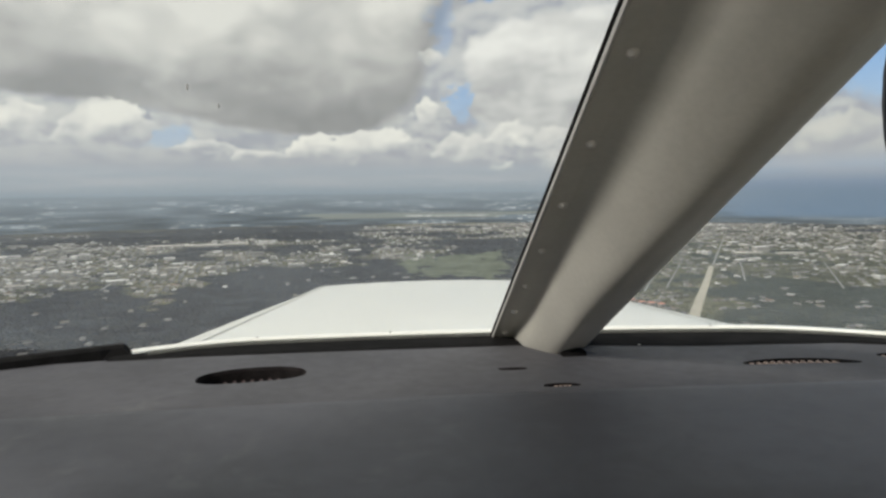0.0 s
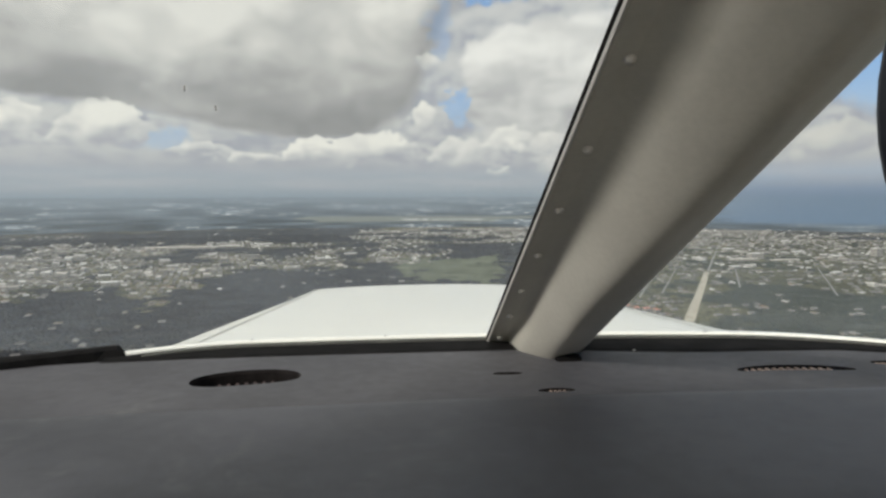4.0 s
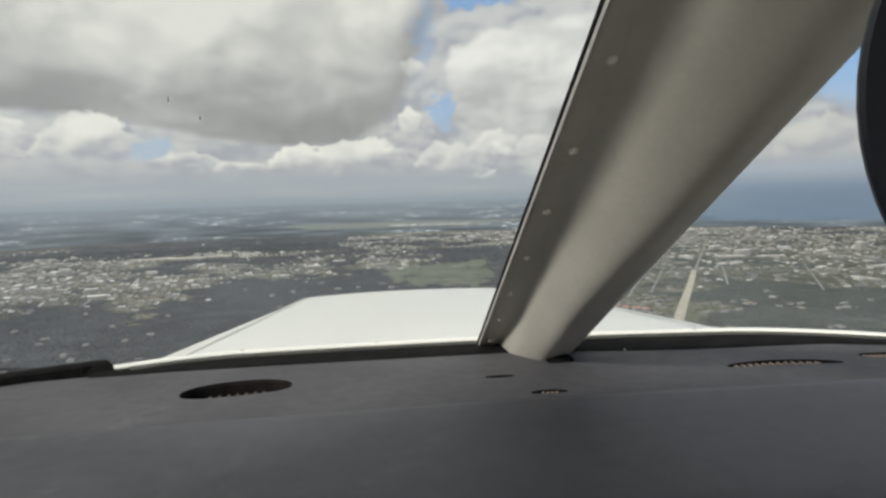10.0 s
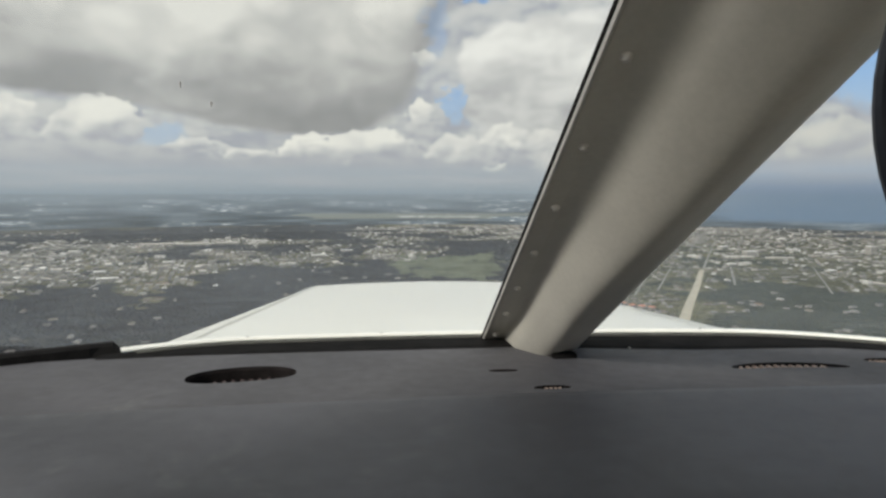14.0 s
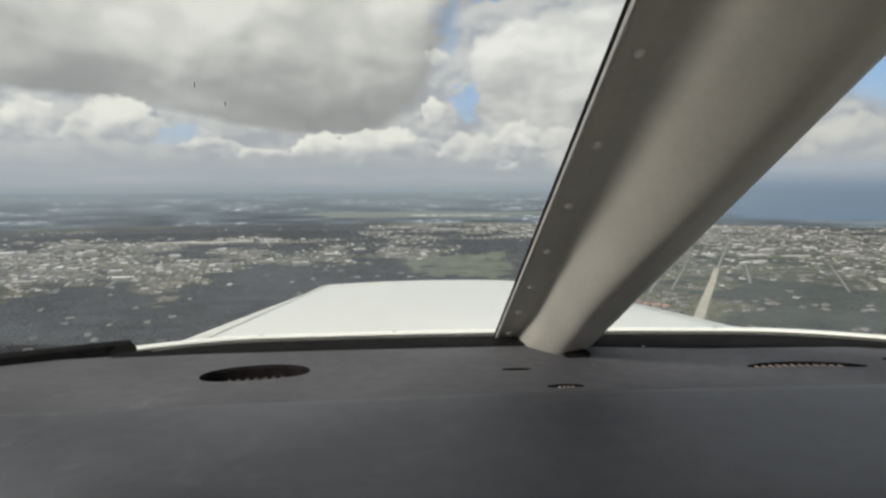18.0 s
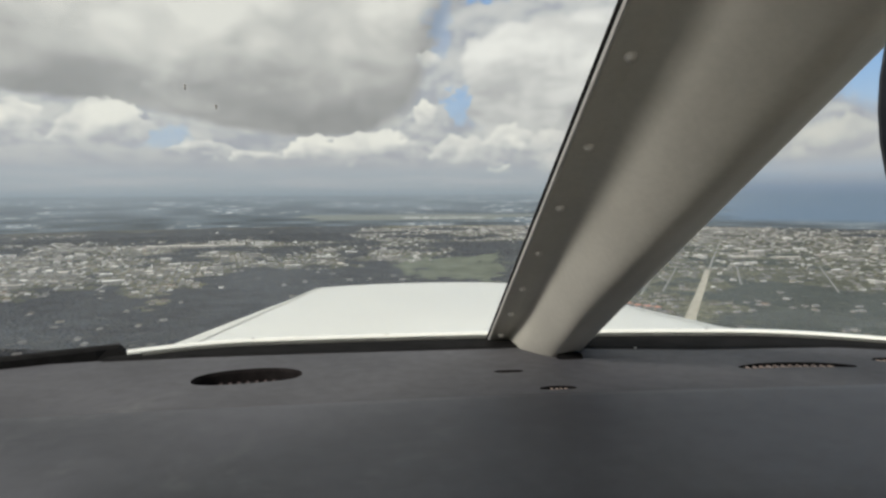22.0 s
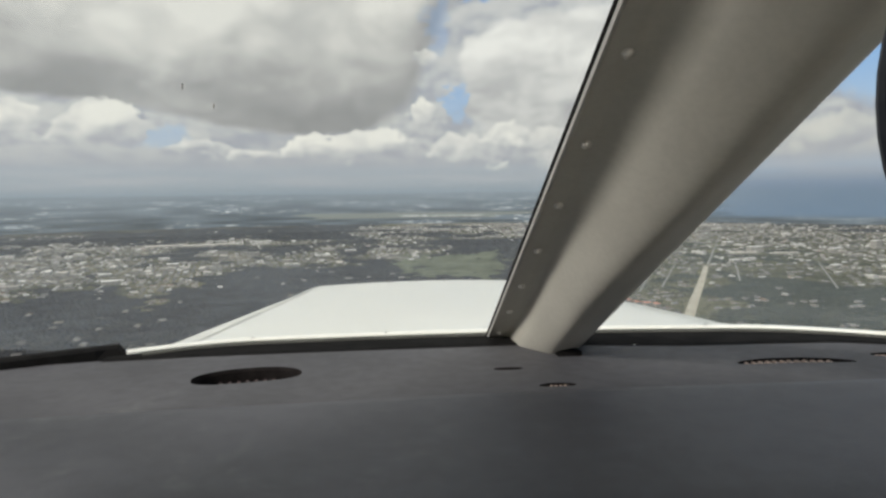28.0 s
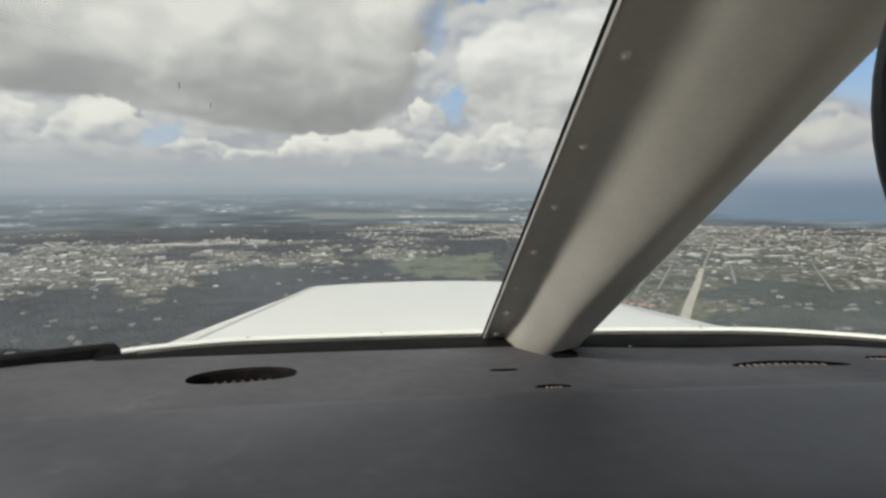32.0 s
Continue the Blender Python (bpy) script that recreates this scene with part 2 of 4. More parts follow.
M_WELL = material("vent_well", (0.016, 0.014, 0.014), 0.95, spec=0.02, vary=0.3, scale=60)
M_GRILLE_DARK = material("vent_grille_dark", (0.055, 0.028, 0.026), 0.7, vary=0.2, scale=80)
M_GRILLE = material("vent_grille", (0.46, 0.34, 0.28), 0.6, vary=0.2, scale=80)
M_POST = material("post_paint", (0.46, 0.445, 0.397), 0.42, vary=0.05, scale=20, bump=0.06, bump_scale=500)
M_EDGE = material("edge_metal", (0.40, 0.39, 0.37), 0.45, 0.0, vary=0.1, scale=60)
# rivet heads painted paler than the post, in place of highlights they would catch
M_RIVET = material("highlit_rivet_heads", (0.54, 0.52, 0.48), 0.35, vary=0.15, scale=300)
# pale tones of the unseen cabin, chosen to bounce light onto the post
M_CABIN = material("cabin_lining", (0.78, 0.76, 0.71), 0.8, vary=0.06, scale=12, bump=0.2, bump_scale=300)
M_FLOOR = material("pale_bounce_panels", (0.60, 0.56, 0.51), 0.95, vary=0.2, scale=60)
M_INSTR = material("tinted_plastic", (0.013, 0.015, 0.026), 0.5, vary=0.2, scale=60)
M_BUG = material("dried_bug", (0.36, 0.33, 0.30), 0.9, vary=0.4, scale=400)
M_PROP = material("propeller_paint", (0.03, 0.03, 0.032), 0.4, vary=0.1, scale=20)
M_GLASS = glass_material("acrylic")


# ---------------------------------------------------------------- building helpers
def part(name, bm, mat, parent=None, label="", smooth=False):
    """Links a bmesh as one mesh object under a thing or a part."""
    me = bpy.data.meshes.new(name)
    bmesh.ops.recalc_face_normals(bm, faces=bm.faces)
    bm.to_mesh(me)
    bm.free()
    me.materials.append(mat)
    if smooth:
        for p in me.polygons:
            p.use_smooth = True
    ob = new(name, me)
    ob.parent = parent
    if label:
        ob["label"] = label
    return ob


def thing(name, label, category, group="", at=(0, 0, 0), kind=""):
    ob = new(name)
    ob.location = at
    return tagged(ob, label, category, group, kind)


def loft(sections, closed=False, caps=False):
    """A skin over rows of points."""
    bm = bmesh.new()
    rows = [[bm.verts.new(p) for p in sec] for sec in sections]
    n = len(rows[0])
    for a, b in zip(rows, rows[1:]):
        for i in range(n if closed else n - 1):
            j = (i + 1) % n
            bm.faces.new((a[i], a[j], b[j], b[i]))
    if caps:
        bm.faces.new(rows[0]), bm.faces.new(rows[-1])
    return bm


def box(x0, x1, y0, y1, z0, z1, bevel=0.0):
    bm = bmesh.new()
    bmesh.ops.create_cube(bm, size=1)
    bmesh.ops.scale(bm, vec=(x1 - x0, y1 - y0, z1 - z0), verts=bm.verts)
    bmesh.ops.translate(bm, vec=((x0 + x1) / 2, (y0 + y1) / 2, (z0 + z1) / 2), verts=bm.verts)
    if bevel:
        bmesh.ops.bevel(bm, geom=bm.edges[:], offset=bevel, segments=2, affect="EDGES")
    return bm


def curve_loft(path, section, caps=True):
    """A closed section of (across, up) swept along a path of points that lies near level."""
    rows = []
    for i, p in enumerate(path):
        a, b = Vector(path[max(i - 1, 0)]), Vector(path[min(i + 1, len(path) - 1)])
        t = (b - a).normalized()
        side = Vector((-t.y, t.x, 0)).normalized()
        rows.append([Vector(p) + side * u + Vector((0, 0, v)) for u, v in section])
    return loft(rows, closed=True, caps=caps)


# ---------------------------------------------------------------- the aeroplane's plan (metres, eye at the origin, y to the nose)
DASH_Z = -0.21
RAKE = math.tan(radians(31.5))


def shelf_edge(x):
    """y of the shelf's far edge."""
    return float(np.interp(x, [-0.66, -0.37, -0.259, -0.094, 0.17, 0.28, 0.40, 0.60, 0.75, 1.0], [0.79, 0.843, 0.855, 0.862, 0.866, 0.851, 0.834, 0.828, 0.775, 0.62]))


def glass_foot(x):
    """y of the windshield's foot, where the white deck begins."""
    k = 0.10 if x < 0.17 else 0.18
    far = 0.938 - k * (x - 0.17) ** 2 - (0.9 * max(0, -0.2 - x) ** 1.6) - (0.9 * max(0, x - 0.52) ** 1.7)
    return max(far, shelf_edge(x) + 0.004)


def span(a, b, n):
    return [a + (b - a) * i / n for i in range(n + 1)]

# ---------------------------------------------------------------- engine cowling and nose deck
COWL_MID, COWL_FRONT = 0.145, 2.20


def cowl_half(y):
    return 0.389 + 0.107 * (COWL_FRONT - y)


def cowl_crown(y):
    return 0.022 - 0.0105 * max(0.0, y - 0.925) / (COWL_FRONT - 0.925)


def cowl_top(y):
    return -0.2135 - 0.069 * max(0.0, y - 0.925)


def cowl_section(y, drop=0.0, shrink=0.0):
    h, z = cowl_half(y) - shrink, cowl_top(y) - drop
    pts = []
    for i in range(-12, 13):
        u = i / 12
        pts.append((COWL_MID + (h if u < 0 else h - 0.036) * u, y, z - cowl_crown(y) * u * u))
    left = [(COWL_MID - h - 0.030 * s, y, z - cowl_crown(y) - d) for s, d in ((0.55, 0.012), (0.85, 0.03), (1.0, 0.06), (1.0, 0.2), (0.9, 0.5))]
    right = [(2 * COWL_MID - 0.036 - x, yy, zz) for x, yy, zz in left]
    return left[::-1] + pts + right


cowling = thing("engine_cowling", "smooth white painted engine cowling with a riveted rim", "engine cowling")
rows = [cowl_section(y) for y in (0.875, 0.90, 0.92, 0.96, 1.0, 1.06, 1.12, 1.2, 1.32, 1.45, 1.6, 1.75, 1.9, 2.05, 2.15, COWL_FRONT)]
rows += [cowl_section(COWL_FRONT + f, d, s) for f, d, s in ((0.02, 0.006, 0.004), (0.035, 0.02, 0.012), (0.045, 0.05, 0.03))]
cowl_skin = part("top_panel", loft(rows), M_WHITE, cowling, smooth=True)
nose = [cowl_section(COWL_FRONT + 0.045, 0.05, 0.03), cowl_section(COWL_FRONT + 0.05, 0.25, 0.06)]
part("nose_panel", loft(nose), M_WHITE, cowling, smooth=True)


def cowl_strip(side, u0, u1, y0, y1, lift=0.0012):
    """A narrow strip that lies on the cowl beside its edge."""
    rows = []
    for y in span(y0, y1, 14):
        row = []
        for u in (u0, u1):
            x = side * (u + 0.076 * (COWL_FRONT - y) / 1.14 - (0.036 if side > 0 else 0))
            h = cowl_half(y) - (0.036 if side > 0 else 0)
            row.append((COWL_MID + x, y, cowl_top(y) - cowl_crown(y) * (x / h) ** 2 + lift))
        rows.append(row)
    return loft(rows)


for side in (-1, 1):
    part("panel_seam", cowl_strip(side, 0.387, 0.3893, 0.95, 2.17), M_SEAM, cowling, "thin dark seam between panels")
    part("edge_band", cowl_strip(side, 0.393, 0.399, 1.0, 2.18, 0.0015), M_WHITE, cowling)


def dome(r, h, seg=10):
    bm = bmesh.new()
    top = bm.verts.new((0, 0, h))
    ring = [bm.verts.new((r * math.cos(a), r * math.sin(a), 0)) for a in (2 * math.pi * i / seg for i in range(seg))]
    mid = [bm.verts.new((v.co.x * 0.75, v.co.y * 0.75, h * 0.75)) for v in ring]
    for i in range(seg):
        j = (i + 1) % seg
        bm.faces.new((ring[i], ring[j], mid[j], mid[i]))
        bm.faces.new((mid[i], mid[j], top))
    return bm


first = part("fastener", dome(0.007, 0.0045), M_SEAM, cowling, smooth=True)
first.location = (COWL_MID - 0.345, 2.17, cowl_top(2.17) - 0.0080)
for k in range(1, 8):
    u = -0.345 + 0.66 * k / 7
    f = first.copy()
    scene.collection.objects.link(f)
    f.location = (COWL_MID + u, 2.17, cowl_top(2.17) - 0.0117 * (u / 0.392) ** 2 + 0.001)
# white strip that holds the windshield's foot
path = [(x, glass_foot(x) + 0.006, DASH_Z + 0.0005) for x in span(-0.352, 0.80, 46)]
part("retainer_strip", curve_loft(path, [(-0.006, -0.004), (-0.006, 0.003), (-0.004, 0.0048), (0.005, 0.0052), (0.009, 0.003), (0.009, -0.004)]), M_WHITE, cowling, "narrow white strip along the windshield foot")
for x in (-0.20, -0.01, 0.47):
    f = first.copy()
    scene.collection.objects.link(f)
    f.scale = (0.3, 0.3, 0.4)
    f.location = (x, glass_foot(x) + 0.006, DASH_Z + 0.0054)

# propeller at rest, level, low in front of the cowling
prop = thing("propeller", "black two-bladed propeller at rest before the cowling", "propeller", at=(COWL_MID, 2.36, -0.64))
bm = bmesh.new()
bmesh.ops.create_cone(bm, cap_ends=True, segments=24, radius1=0.13, radius2=0.02, depth=0.22)
bmesh.ops.rotate(bm, verts=bm.verts, matrix=Matrix.Rotation(-math.pi / 2, 3, "X"))
part("spinner", bm, M_WHITE, prop, "white cone", True)
for side in (-1, 1):
    rows = []
    for i in range(9):
        s = i / 8
        r, c, a = 0.1 + 0.82 * s, 0.06 + 0.05 * math.sin(math.pi * min(1, s + 0.15)) - 0.03 * s, radians(50 - 32 * s)
        sec = [(-c, 0), (-0.4 * c, 0.012), (0.5 * c, 0.009), (c, 0), (0, -0.003)]
        rows.append([(side * r, -0.02 + u * math.sin(a) + v * math.cos(a), u * math.cos(a) - v * math.sin(a)) for u, v in sec])
    part("blade", loft(rows, True, True), M_PROP, prop, smooth=True)

# ---------------------------------------------------------------- dashboard: flat shelf under the glass, padded cover before it
dash = thing("dashboard", "dark grey vinyl dashboard top with defroster vents", "dashboard")
CREASE = [(-0.80, 0.597), (-0.372, 0.623), (-0.221, 0.634), (-0.08, 0.641), (0.057, 0.649), (0.14, 0.652), (0.236, 0.652), (0.53, 0.650), (1.10, 0.632)]


def crease_y(x):
    for (x0, y0), (x1, y1) in zip(CREASE, CREASE[1:]):
        if x <= x1:
            return y0 + (y1 - y0) * (x - x0) / (x1 - x0)
    return CREASE[-1][1]


def oval(cx, cy, a, b, turn=0.0, n=36, power=2.4, bow=0.0):
    """The outline of a rounded slot."""
    pts = []
    for i in range(n):
        t = 2 * math.pi * i / n
        u = a * math.copysign(abs(math.cos(t)) ** (2 / power), math.cos(t))
        v = b * math.copysign(abs(math.sin(t)) ** (2 / power), math.sin(t)) + bow * (u / a) ** 2
        c, s = math.cos(radians(turn)), math.sin(radians(turn))
        pts.append((cx + u * c - v * s, cy + u * s + v * c))
    return pts


# centre, half length, half width, turn, bow
VENTS = [("defroster_vent", -0.170, 0.7555, 0.0620, 0.0315, 10.0, -0.006), ("defroster_vent", 0.488, 0.742, 0.073, 0.0115, -3.0, -0.010), ("defroster_vent", 0.655, 0.748, 0.055, 0.012, -8.0, 0.0)]
SLOTS = [("slot", 0.136, 0.7455, 0.0175, 0.0055, 0.0, 0.0), ("slot", 0.1775, 0.6765, 0.0205, 0.0065, 0.0, -0.002)]
holes = [oval(*v[1:6], bow=v[6]) for v in VENTS + SLOTS]
outline = [(x, shelf_edge(x)) for x in span(-0.655, 0.985, 60)] + [(x, crease_y(x) - 0.02) for x in span(0.985, -0.655, 60)]
bm = bmesh.new()
for loop in [outline] + holes:
    vs = [bm.verts.new((x, y, DASH_Z)) for x, y in loop]
    for i in range(len(vs)):
        bm.edges.new((vs[i], vs[(i + 1) % len(vs)]))
bmesh.ops.triangle_fill(bm, edges=bm.edges[:], use_beauty=True, use_dissolve=False)
part("shelf", bm, M_SHELF, dash)
for (name, cx, cy, a, b, turn, bow), loop in zip(VENTS + SLOTS, holes):
    inner = [(cx + (x - cx) * 0.97, cy + (y - cy) * 0.94) for x, y in loop]
    depth = 0.030 if name == "defroster_vent" else 0.012
    sec = [[(x, y, DASH_Z) for x, y in loop], [(x, y, DASH_Z - 0.004) for x, y in inner], [(x, y, DASH_Z - depth) for x, y in inner]]
    bm = loft(sec, closed=True)
    bm.faces.new([v for v in bm.verts][-len(loop):])
    vent = part(name, bm, M_WELL, dash, "black oval slot")
    if cy < 0.70:
        for k in range(4):
            x = cx - 0.006 + 0.005 * k
            part("grille_bar", box(x - 0.0014, x + 0.0014, cy - b * 0.95, cy + b * 0.45, DASH_Z - 0.005, DASH_Z - 0.0012, 0.0004), M_GRILLE, vent, "reddish tan bar")
    if name == "defroster_vent":
        n = 12
        for k in range(n):
            u = a * ((-0.80 + 1.42 * k / (n - 1)) if cx > 0.3 else (-0.86 + 1.72 * k / (n - 1)))
            c, s = math.cos(radians(turn)), math.sin(radians(turn))
            x, y = cx + u * c, cy + u * s + bow * (u / a) ** 2
            deep = 0.0015 if cx > 0.3 else 0.0008
            if cx < 0.3 and not -0.4 < u / a < 0.62:
                continue
            part("grille_bar", box(x - 0.0018, x + 0.0018, y - b * 0.86, y + b * (0.55 if cx > 0.3 else -0.62), DASH_Z - deep - 0.004, DASH_Z - deep, 0.0006), M_GRILLE if cx > 0.3 else M_GRILLE_DARK, vent, "reddish tan bar" if cx > 0.3 else "dark red bar")

# padded cover, 4 mm proud of the shelf, rolling down towards the seats
rows = []
for k, (f, z) in enumerate([(0.0, -0.006), (0.0, 0.001), (0.006, 0.0036), (0.02, 0.0042), (0.08, 0.003), (0.16, -0.001), (0.21, -0.004), (0.242, -0.010), (0.258, -0.020), (0.266, -0.035), (0.268, -0.06), (0.25, -0.075), (0.02, -0.08)]):
    rows.append([(x, crease_y(x) - f, DASH_Z + z) for x in span(-0.655, 0.985, 40)])
part("padded_cover", loft(rows), M_DASH, dash, "padded vinyl cover with a crease", True)

# dark trim between the shelf and the glass, and the raised black lip at its end
trim = thing("windshield_trim", "black rubber trim along the windshield foot", "trim", kind="structure")
rows = [[(x, shelf_edge(x) - 0.007, DASH_Z + 0.0006), (x, shelf_edge(x) + 0.004, DASH_Z + 0.0018), (x, glass_foot(x), DASH_Z + 0.0014), (x, glass_foot(x) + 0.001, DASH_Z - 0.004)] for x in span(-0.37, 0.85, 60)]
part("rubber_strip", loft(rows), M_BLACK, trim)
path = [(x, glass_foot(x) - 0.0125, DASH_Z + 0.002) for x in span(-0.33, 0.80, 46)]
part("glazing_bead", curve_loft(path, [(-0.0085, -0.002), (-0.0075, 0.0010), (0.0, 0.0016), (0.0065, 0.0010), (0.0075, -0.002)]), M_BEAD, trim, "thin dark grey bead along the rubber")
lip = [(-0.655, 0.72), (-0.56, 0.772), (-0.482, 0.813), (-0.42, 0.842), (-0.385, 0.858), (-0.362, 0.866), (-0.349, 0.870)]
bm = curve_loft([(x, y, DASH_Z) for x, y in lip], [(-0.004, -0.003), (-0.004, 0.014), (0.002, 0.0185), (0.014, 0.0185), (0.019, 0.014), (0.019, -0.003)], True)
for v in bm.verts:
    if v.co.x > -0.372 and v.co.z > DASH_Z + 0.008:
        v.co.x -= 0.012
    if v.co.z > DASH_Z:
        v.co.z = DASH_Z + (v.co.z - DASH_Z) * (0.55 + 0.2 * (v.co.x + 0.655) / 0.3)
part("raised_lip", bm, M_BLACK, trim)
screw = part("screw", dome(0.0025, 0.002), M_EDGE, dash, "small bright screw head", True)
screw.location = (0.327, 0.841, DASH_Z)

# ---------------------------------------------------------------- windshield post
post = thing("windshield_post", "grey-beige painted windshield post with a riveted flange", "post")
AX = Vector((0, -math.cos(math.atan(RAKE)), math.sin(math.atan(RAKE))))
INW = Vector((0, -AX.z, AX.y))
INW = -INW if INW.z > 0 else INW
FOOT = Vector((0, 0.92, DASH_Z))


def on_post(u, s, v):
    """A point of the post: across, along from the foot, and inwards from the glass."""
    return Vector((u, FOOT.y, FOOT.z)) + AX * s + INW * v


FLANK = [(0.266, 0.0), (0.263, 0.019), (0.257, 0.032), (0.249, 0.0410), (0.240, 0.0480), (0.231, 0.0525), (0.222, 0.0555), (0.2165, 0.0572)][::-1]
HUMP_FOOT = [(0.1590, 0.0062), (0.1655, 0.0068), (0.1668, 0.0130), (0.1680, 0.0220), (0.1695, 0.0310), (0.1730, 0.0362), (0.1780, 0.0405), (0.1835, 0.0450), (0.1890, 0.0495), (0.1950, 0.0540), (0.2015, 0.0578), (0.2075, 0.0594)] + FLANK
HUMP_LOW = [(0.1590, 0.0062), (0.1700, 0.0068), (0.1745, 0.0095), (0.1762, 0.0150), (0.1778, 0.0215), (0.1805, 0.0285), (0.1845, 0.0348), (0.1890, 0.0412), (0.1935, 0.0472), (0.1980, 0.0527), (0.2025, 0.0573), (0.2075, 0.0594)] + FLANK
HUMP_ROOF = [(0.1590, 0.0062), (0.1660, 0.0072), (0.1730, 0.0098), (0.1799, 0.0135), (0.1868, 0.0182), (0.1934, 0.0238), (0.1998, 0.0300), (0.2058, 0.0364), (0.2116, 0.0430), (0.2172, 0.0485), (0.2228, 0.0525), (0.2288, 0.0538), (0.2335, 0.0520), (0.2373, 0.0496), (0.2412, 0.0468), (0.2455, 0.0438), (0.2502, 0.0402), (0.2562, 0.0328), (0.2625, 0.0190), (0.266, 0.0)]
LENGTHS = [-0.02, 0.0, 0.03, 0.06, 0.1, 0.15, 0.2, 0.3, 0.4, 0.5, 0.6, 0.7, 0.85, 1.07, 1.22]


def cut(v):
    """Where the post, at height v off the glass, meets the shelf."""
    return v * (-INW.z) / AX.z


def widen(u, s):
    """The post grows wider towards the roof."""
    return u + max(0.0, u - 0.200) * 1.10 * s + 0.014 * max(0.0, s - 0.45) * max(0.0, 1 - abs(u - 0.211) / 0.03)


def along(s, v):
    """Spreads the rows evenly from just below the shelf to the roof."""
    low = cut(v) - 0.012
    return low + (s + 0.02) / 1.24 * (1.22 - low)


def post_section(s):
    """A steep pressed ridge: a plain fold at the foot, a wide hollow sweep towards the roof."""
    lower, upper, f = (HUMP_FOOT, HUMP_LOW, (s + 0.02) / 0.14) if s < 0.12 else (HUMP_LOW, HUMP_ROOF, min(1.0, (s - 0.12) / 0.36))
    f = f * f * (3 - 2 * f)
    return [(u0 + (u1 - u0) * f, v0 + (v1 - v0) * f) for (u0, v0), (u1, v1) in zip(lower, upper)]


part("channel", loft([[on_post(widen(u, along(s, v)), along(s, v), v) for u, v in post_section(s)] for s in LENGTHS]), M_POST, post, "pressed ridge in grey-beige paint", True)
flange = [(0.1375, 0.0), (0.1375, 0.0055), (0.1395, 0.0065), (0.1592, 0.0068), (0.1592, 0.0)]
part("flange", loft([[on_post(u + (0.004 * s if u < 0.15 else 0.0), s, v) for u, v in flange] for s in LENGTHS], True), M_POST, post, "flat riveted flange")
part("edge_strip", loft([[on_post(u + 0.004 * s, s, v) for u, v in ((0.1359, -0.001), (0.1358, 0.0052), (0.1364, 0.0066), (0.1374, 0.0064), (0.1374, -0.001))] for s in LENGTHS], True), M_EDGE, post, "thin bare metal edge")
part("seal", loft([[on_post(u + 0.004 * s, s, v) for u, v in ((0.1346, -0.002), (0.1346, 0.001), (0.1357, 0.0025), (0.1357, -0.002))] for s in LENGTHS], True), M_BLACK, post, "black sealing edge")
part("right_flange", loft([[on_post(widen(u, s), s, v) for u, v in ((0.258, 0.0), (0.258, 0.004), (0.268, 0.004), (0.268, 0.0))] for s in LENGTHS], True), M_POST, post, "flat riveted flange")
rivet_mesh = None
for s in (0.035, 0.117, 0.200, 0.294, 0.388, 0.483, 0.583, 0.68, 0.78, 0.88, 0.98, 1.08):
    if rivet_mesh is None:
        first = part("rivet", dome(0.0046, 0.0034), M_RIVET, post, smooth=True)
        rivet_mesh, r = first.data, first
    else:
        r = new("rivet", rivet_mesh)
        r.parent = post
    r.matrix_basis = Matrix.Translation(on_post(0.1500 + 0.010 * s, s, 0.0067)) @ INW.to_track_quat("Z", "Y").to_matrix().to_4x4()

part("foot_clip", box(0.208, 0.240, 0.792, 0.810, DASH_Z - 0.001, DASH_Z + 0.0065, 0.0015), M_BLACK, post, "small black clip at the foot")

# ---------------------------------------------------------------- windshield panes
screen = thing("windshield", "clear acrylic windshield in two raked panes", "windshield", kind="structure")


def pane(x0, x1, n):
    rows = []
    for s in (0.0, 0.1, 0.25, 0.4, 0.55, 0.7, 0.85, 1.03):
        rows.append([Vector((x, glass_foot(x) + 0.010 + 0.35 * max(0.0, -0.30 - x), DASH_Z + 0.003)) + AX * s for x in span(x0, x1, n)])
    return loft(rows)


for x0, x1, n in ((-0.70, 0.1445, 24), (0.274, 1.0, 24)):
    p = part("pane", pane(x0, x1, n), M_GLASS, screen, smooth=True)
    sol = p.modifiers.new("thickness", "SOLIDIFY")
    sol.thickness, sol.offset = 0.003, 1
    p.visible_shadow = False

# dried insects on the glass
for a, e, tall in ((-0.3005, 0.1665, 0.0045), (-0.2570, 0.1385, 0.0042)):
    # meets the raked glass
    d = (0.93 - 0.012 + (-DASH_Z - 0.003) * -1 / RAKE) / (1 + e / RAKE)
    bug = thing("insect_smear", "small dark dried insect smear on the windshield", "smear", "smears on the windshield", at=(a * d, d - 0.004, e * d - 0.004))
    bm = bmesh.new()
    bmesh.ops.create_icosphere(bm, subdivisions=2, radius=1)
    for v in bm.verts:
        k = 1 + 0.5 * noise.noise(v.co * 2 + Vector((a * 40, 0, 0)))
        v.co = Vector((v.co.x * 0.0005 * k, v.co.y * 0.0008, v.co.z * tall * 0.5 * k))
    part("smear", bm, M_BUG, bug)

# ---------------------------------------------------------------- tinted sun visor hung close before the eye, beside the post
visor = thing("sun_visor", "dark blue-black tinted sun visor with a rounded edge", "sun visor", at=(0.1932, 0.1490, 0.0207))
plate_turn = pose(0, 0, 0, 85.25, 0, -4.2)


def rounded(profile, seg=56):
    return loft([[(r * math.cos(a), r * math.sin(a), z) for a in (2 * math.pi * i / seg for i in range(seg))] for r, z in profile], True, True)


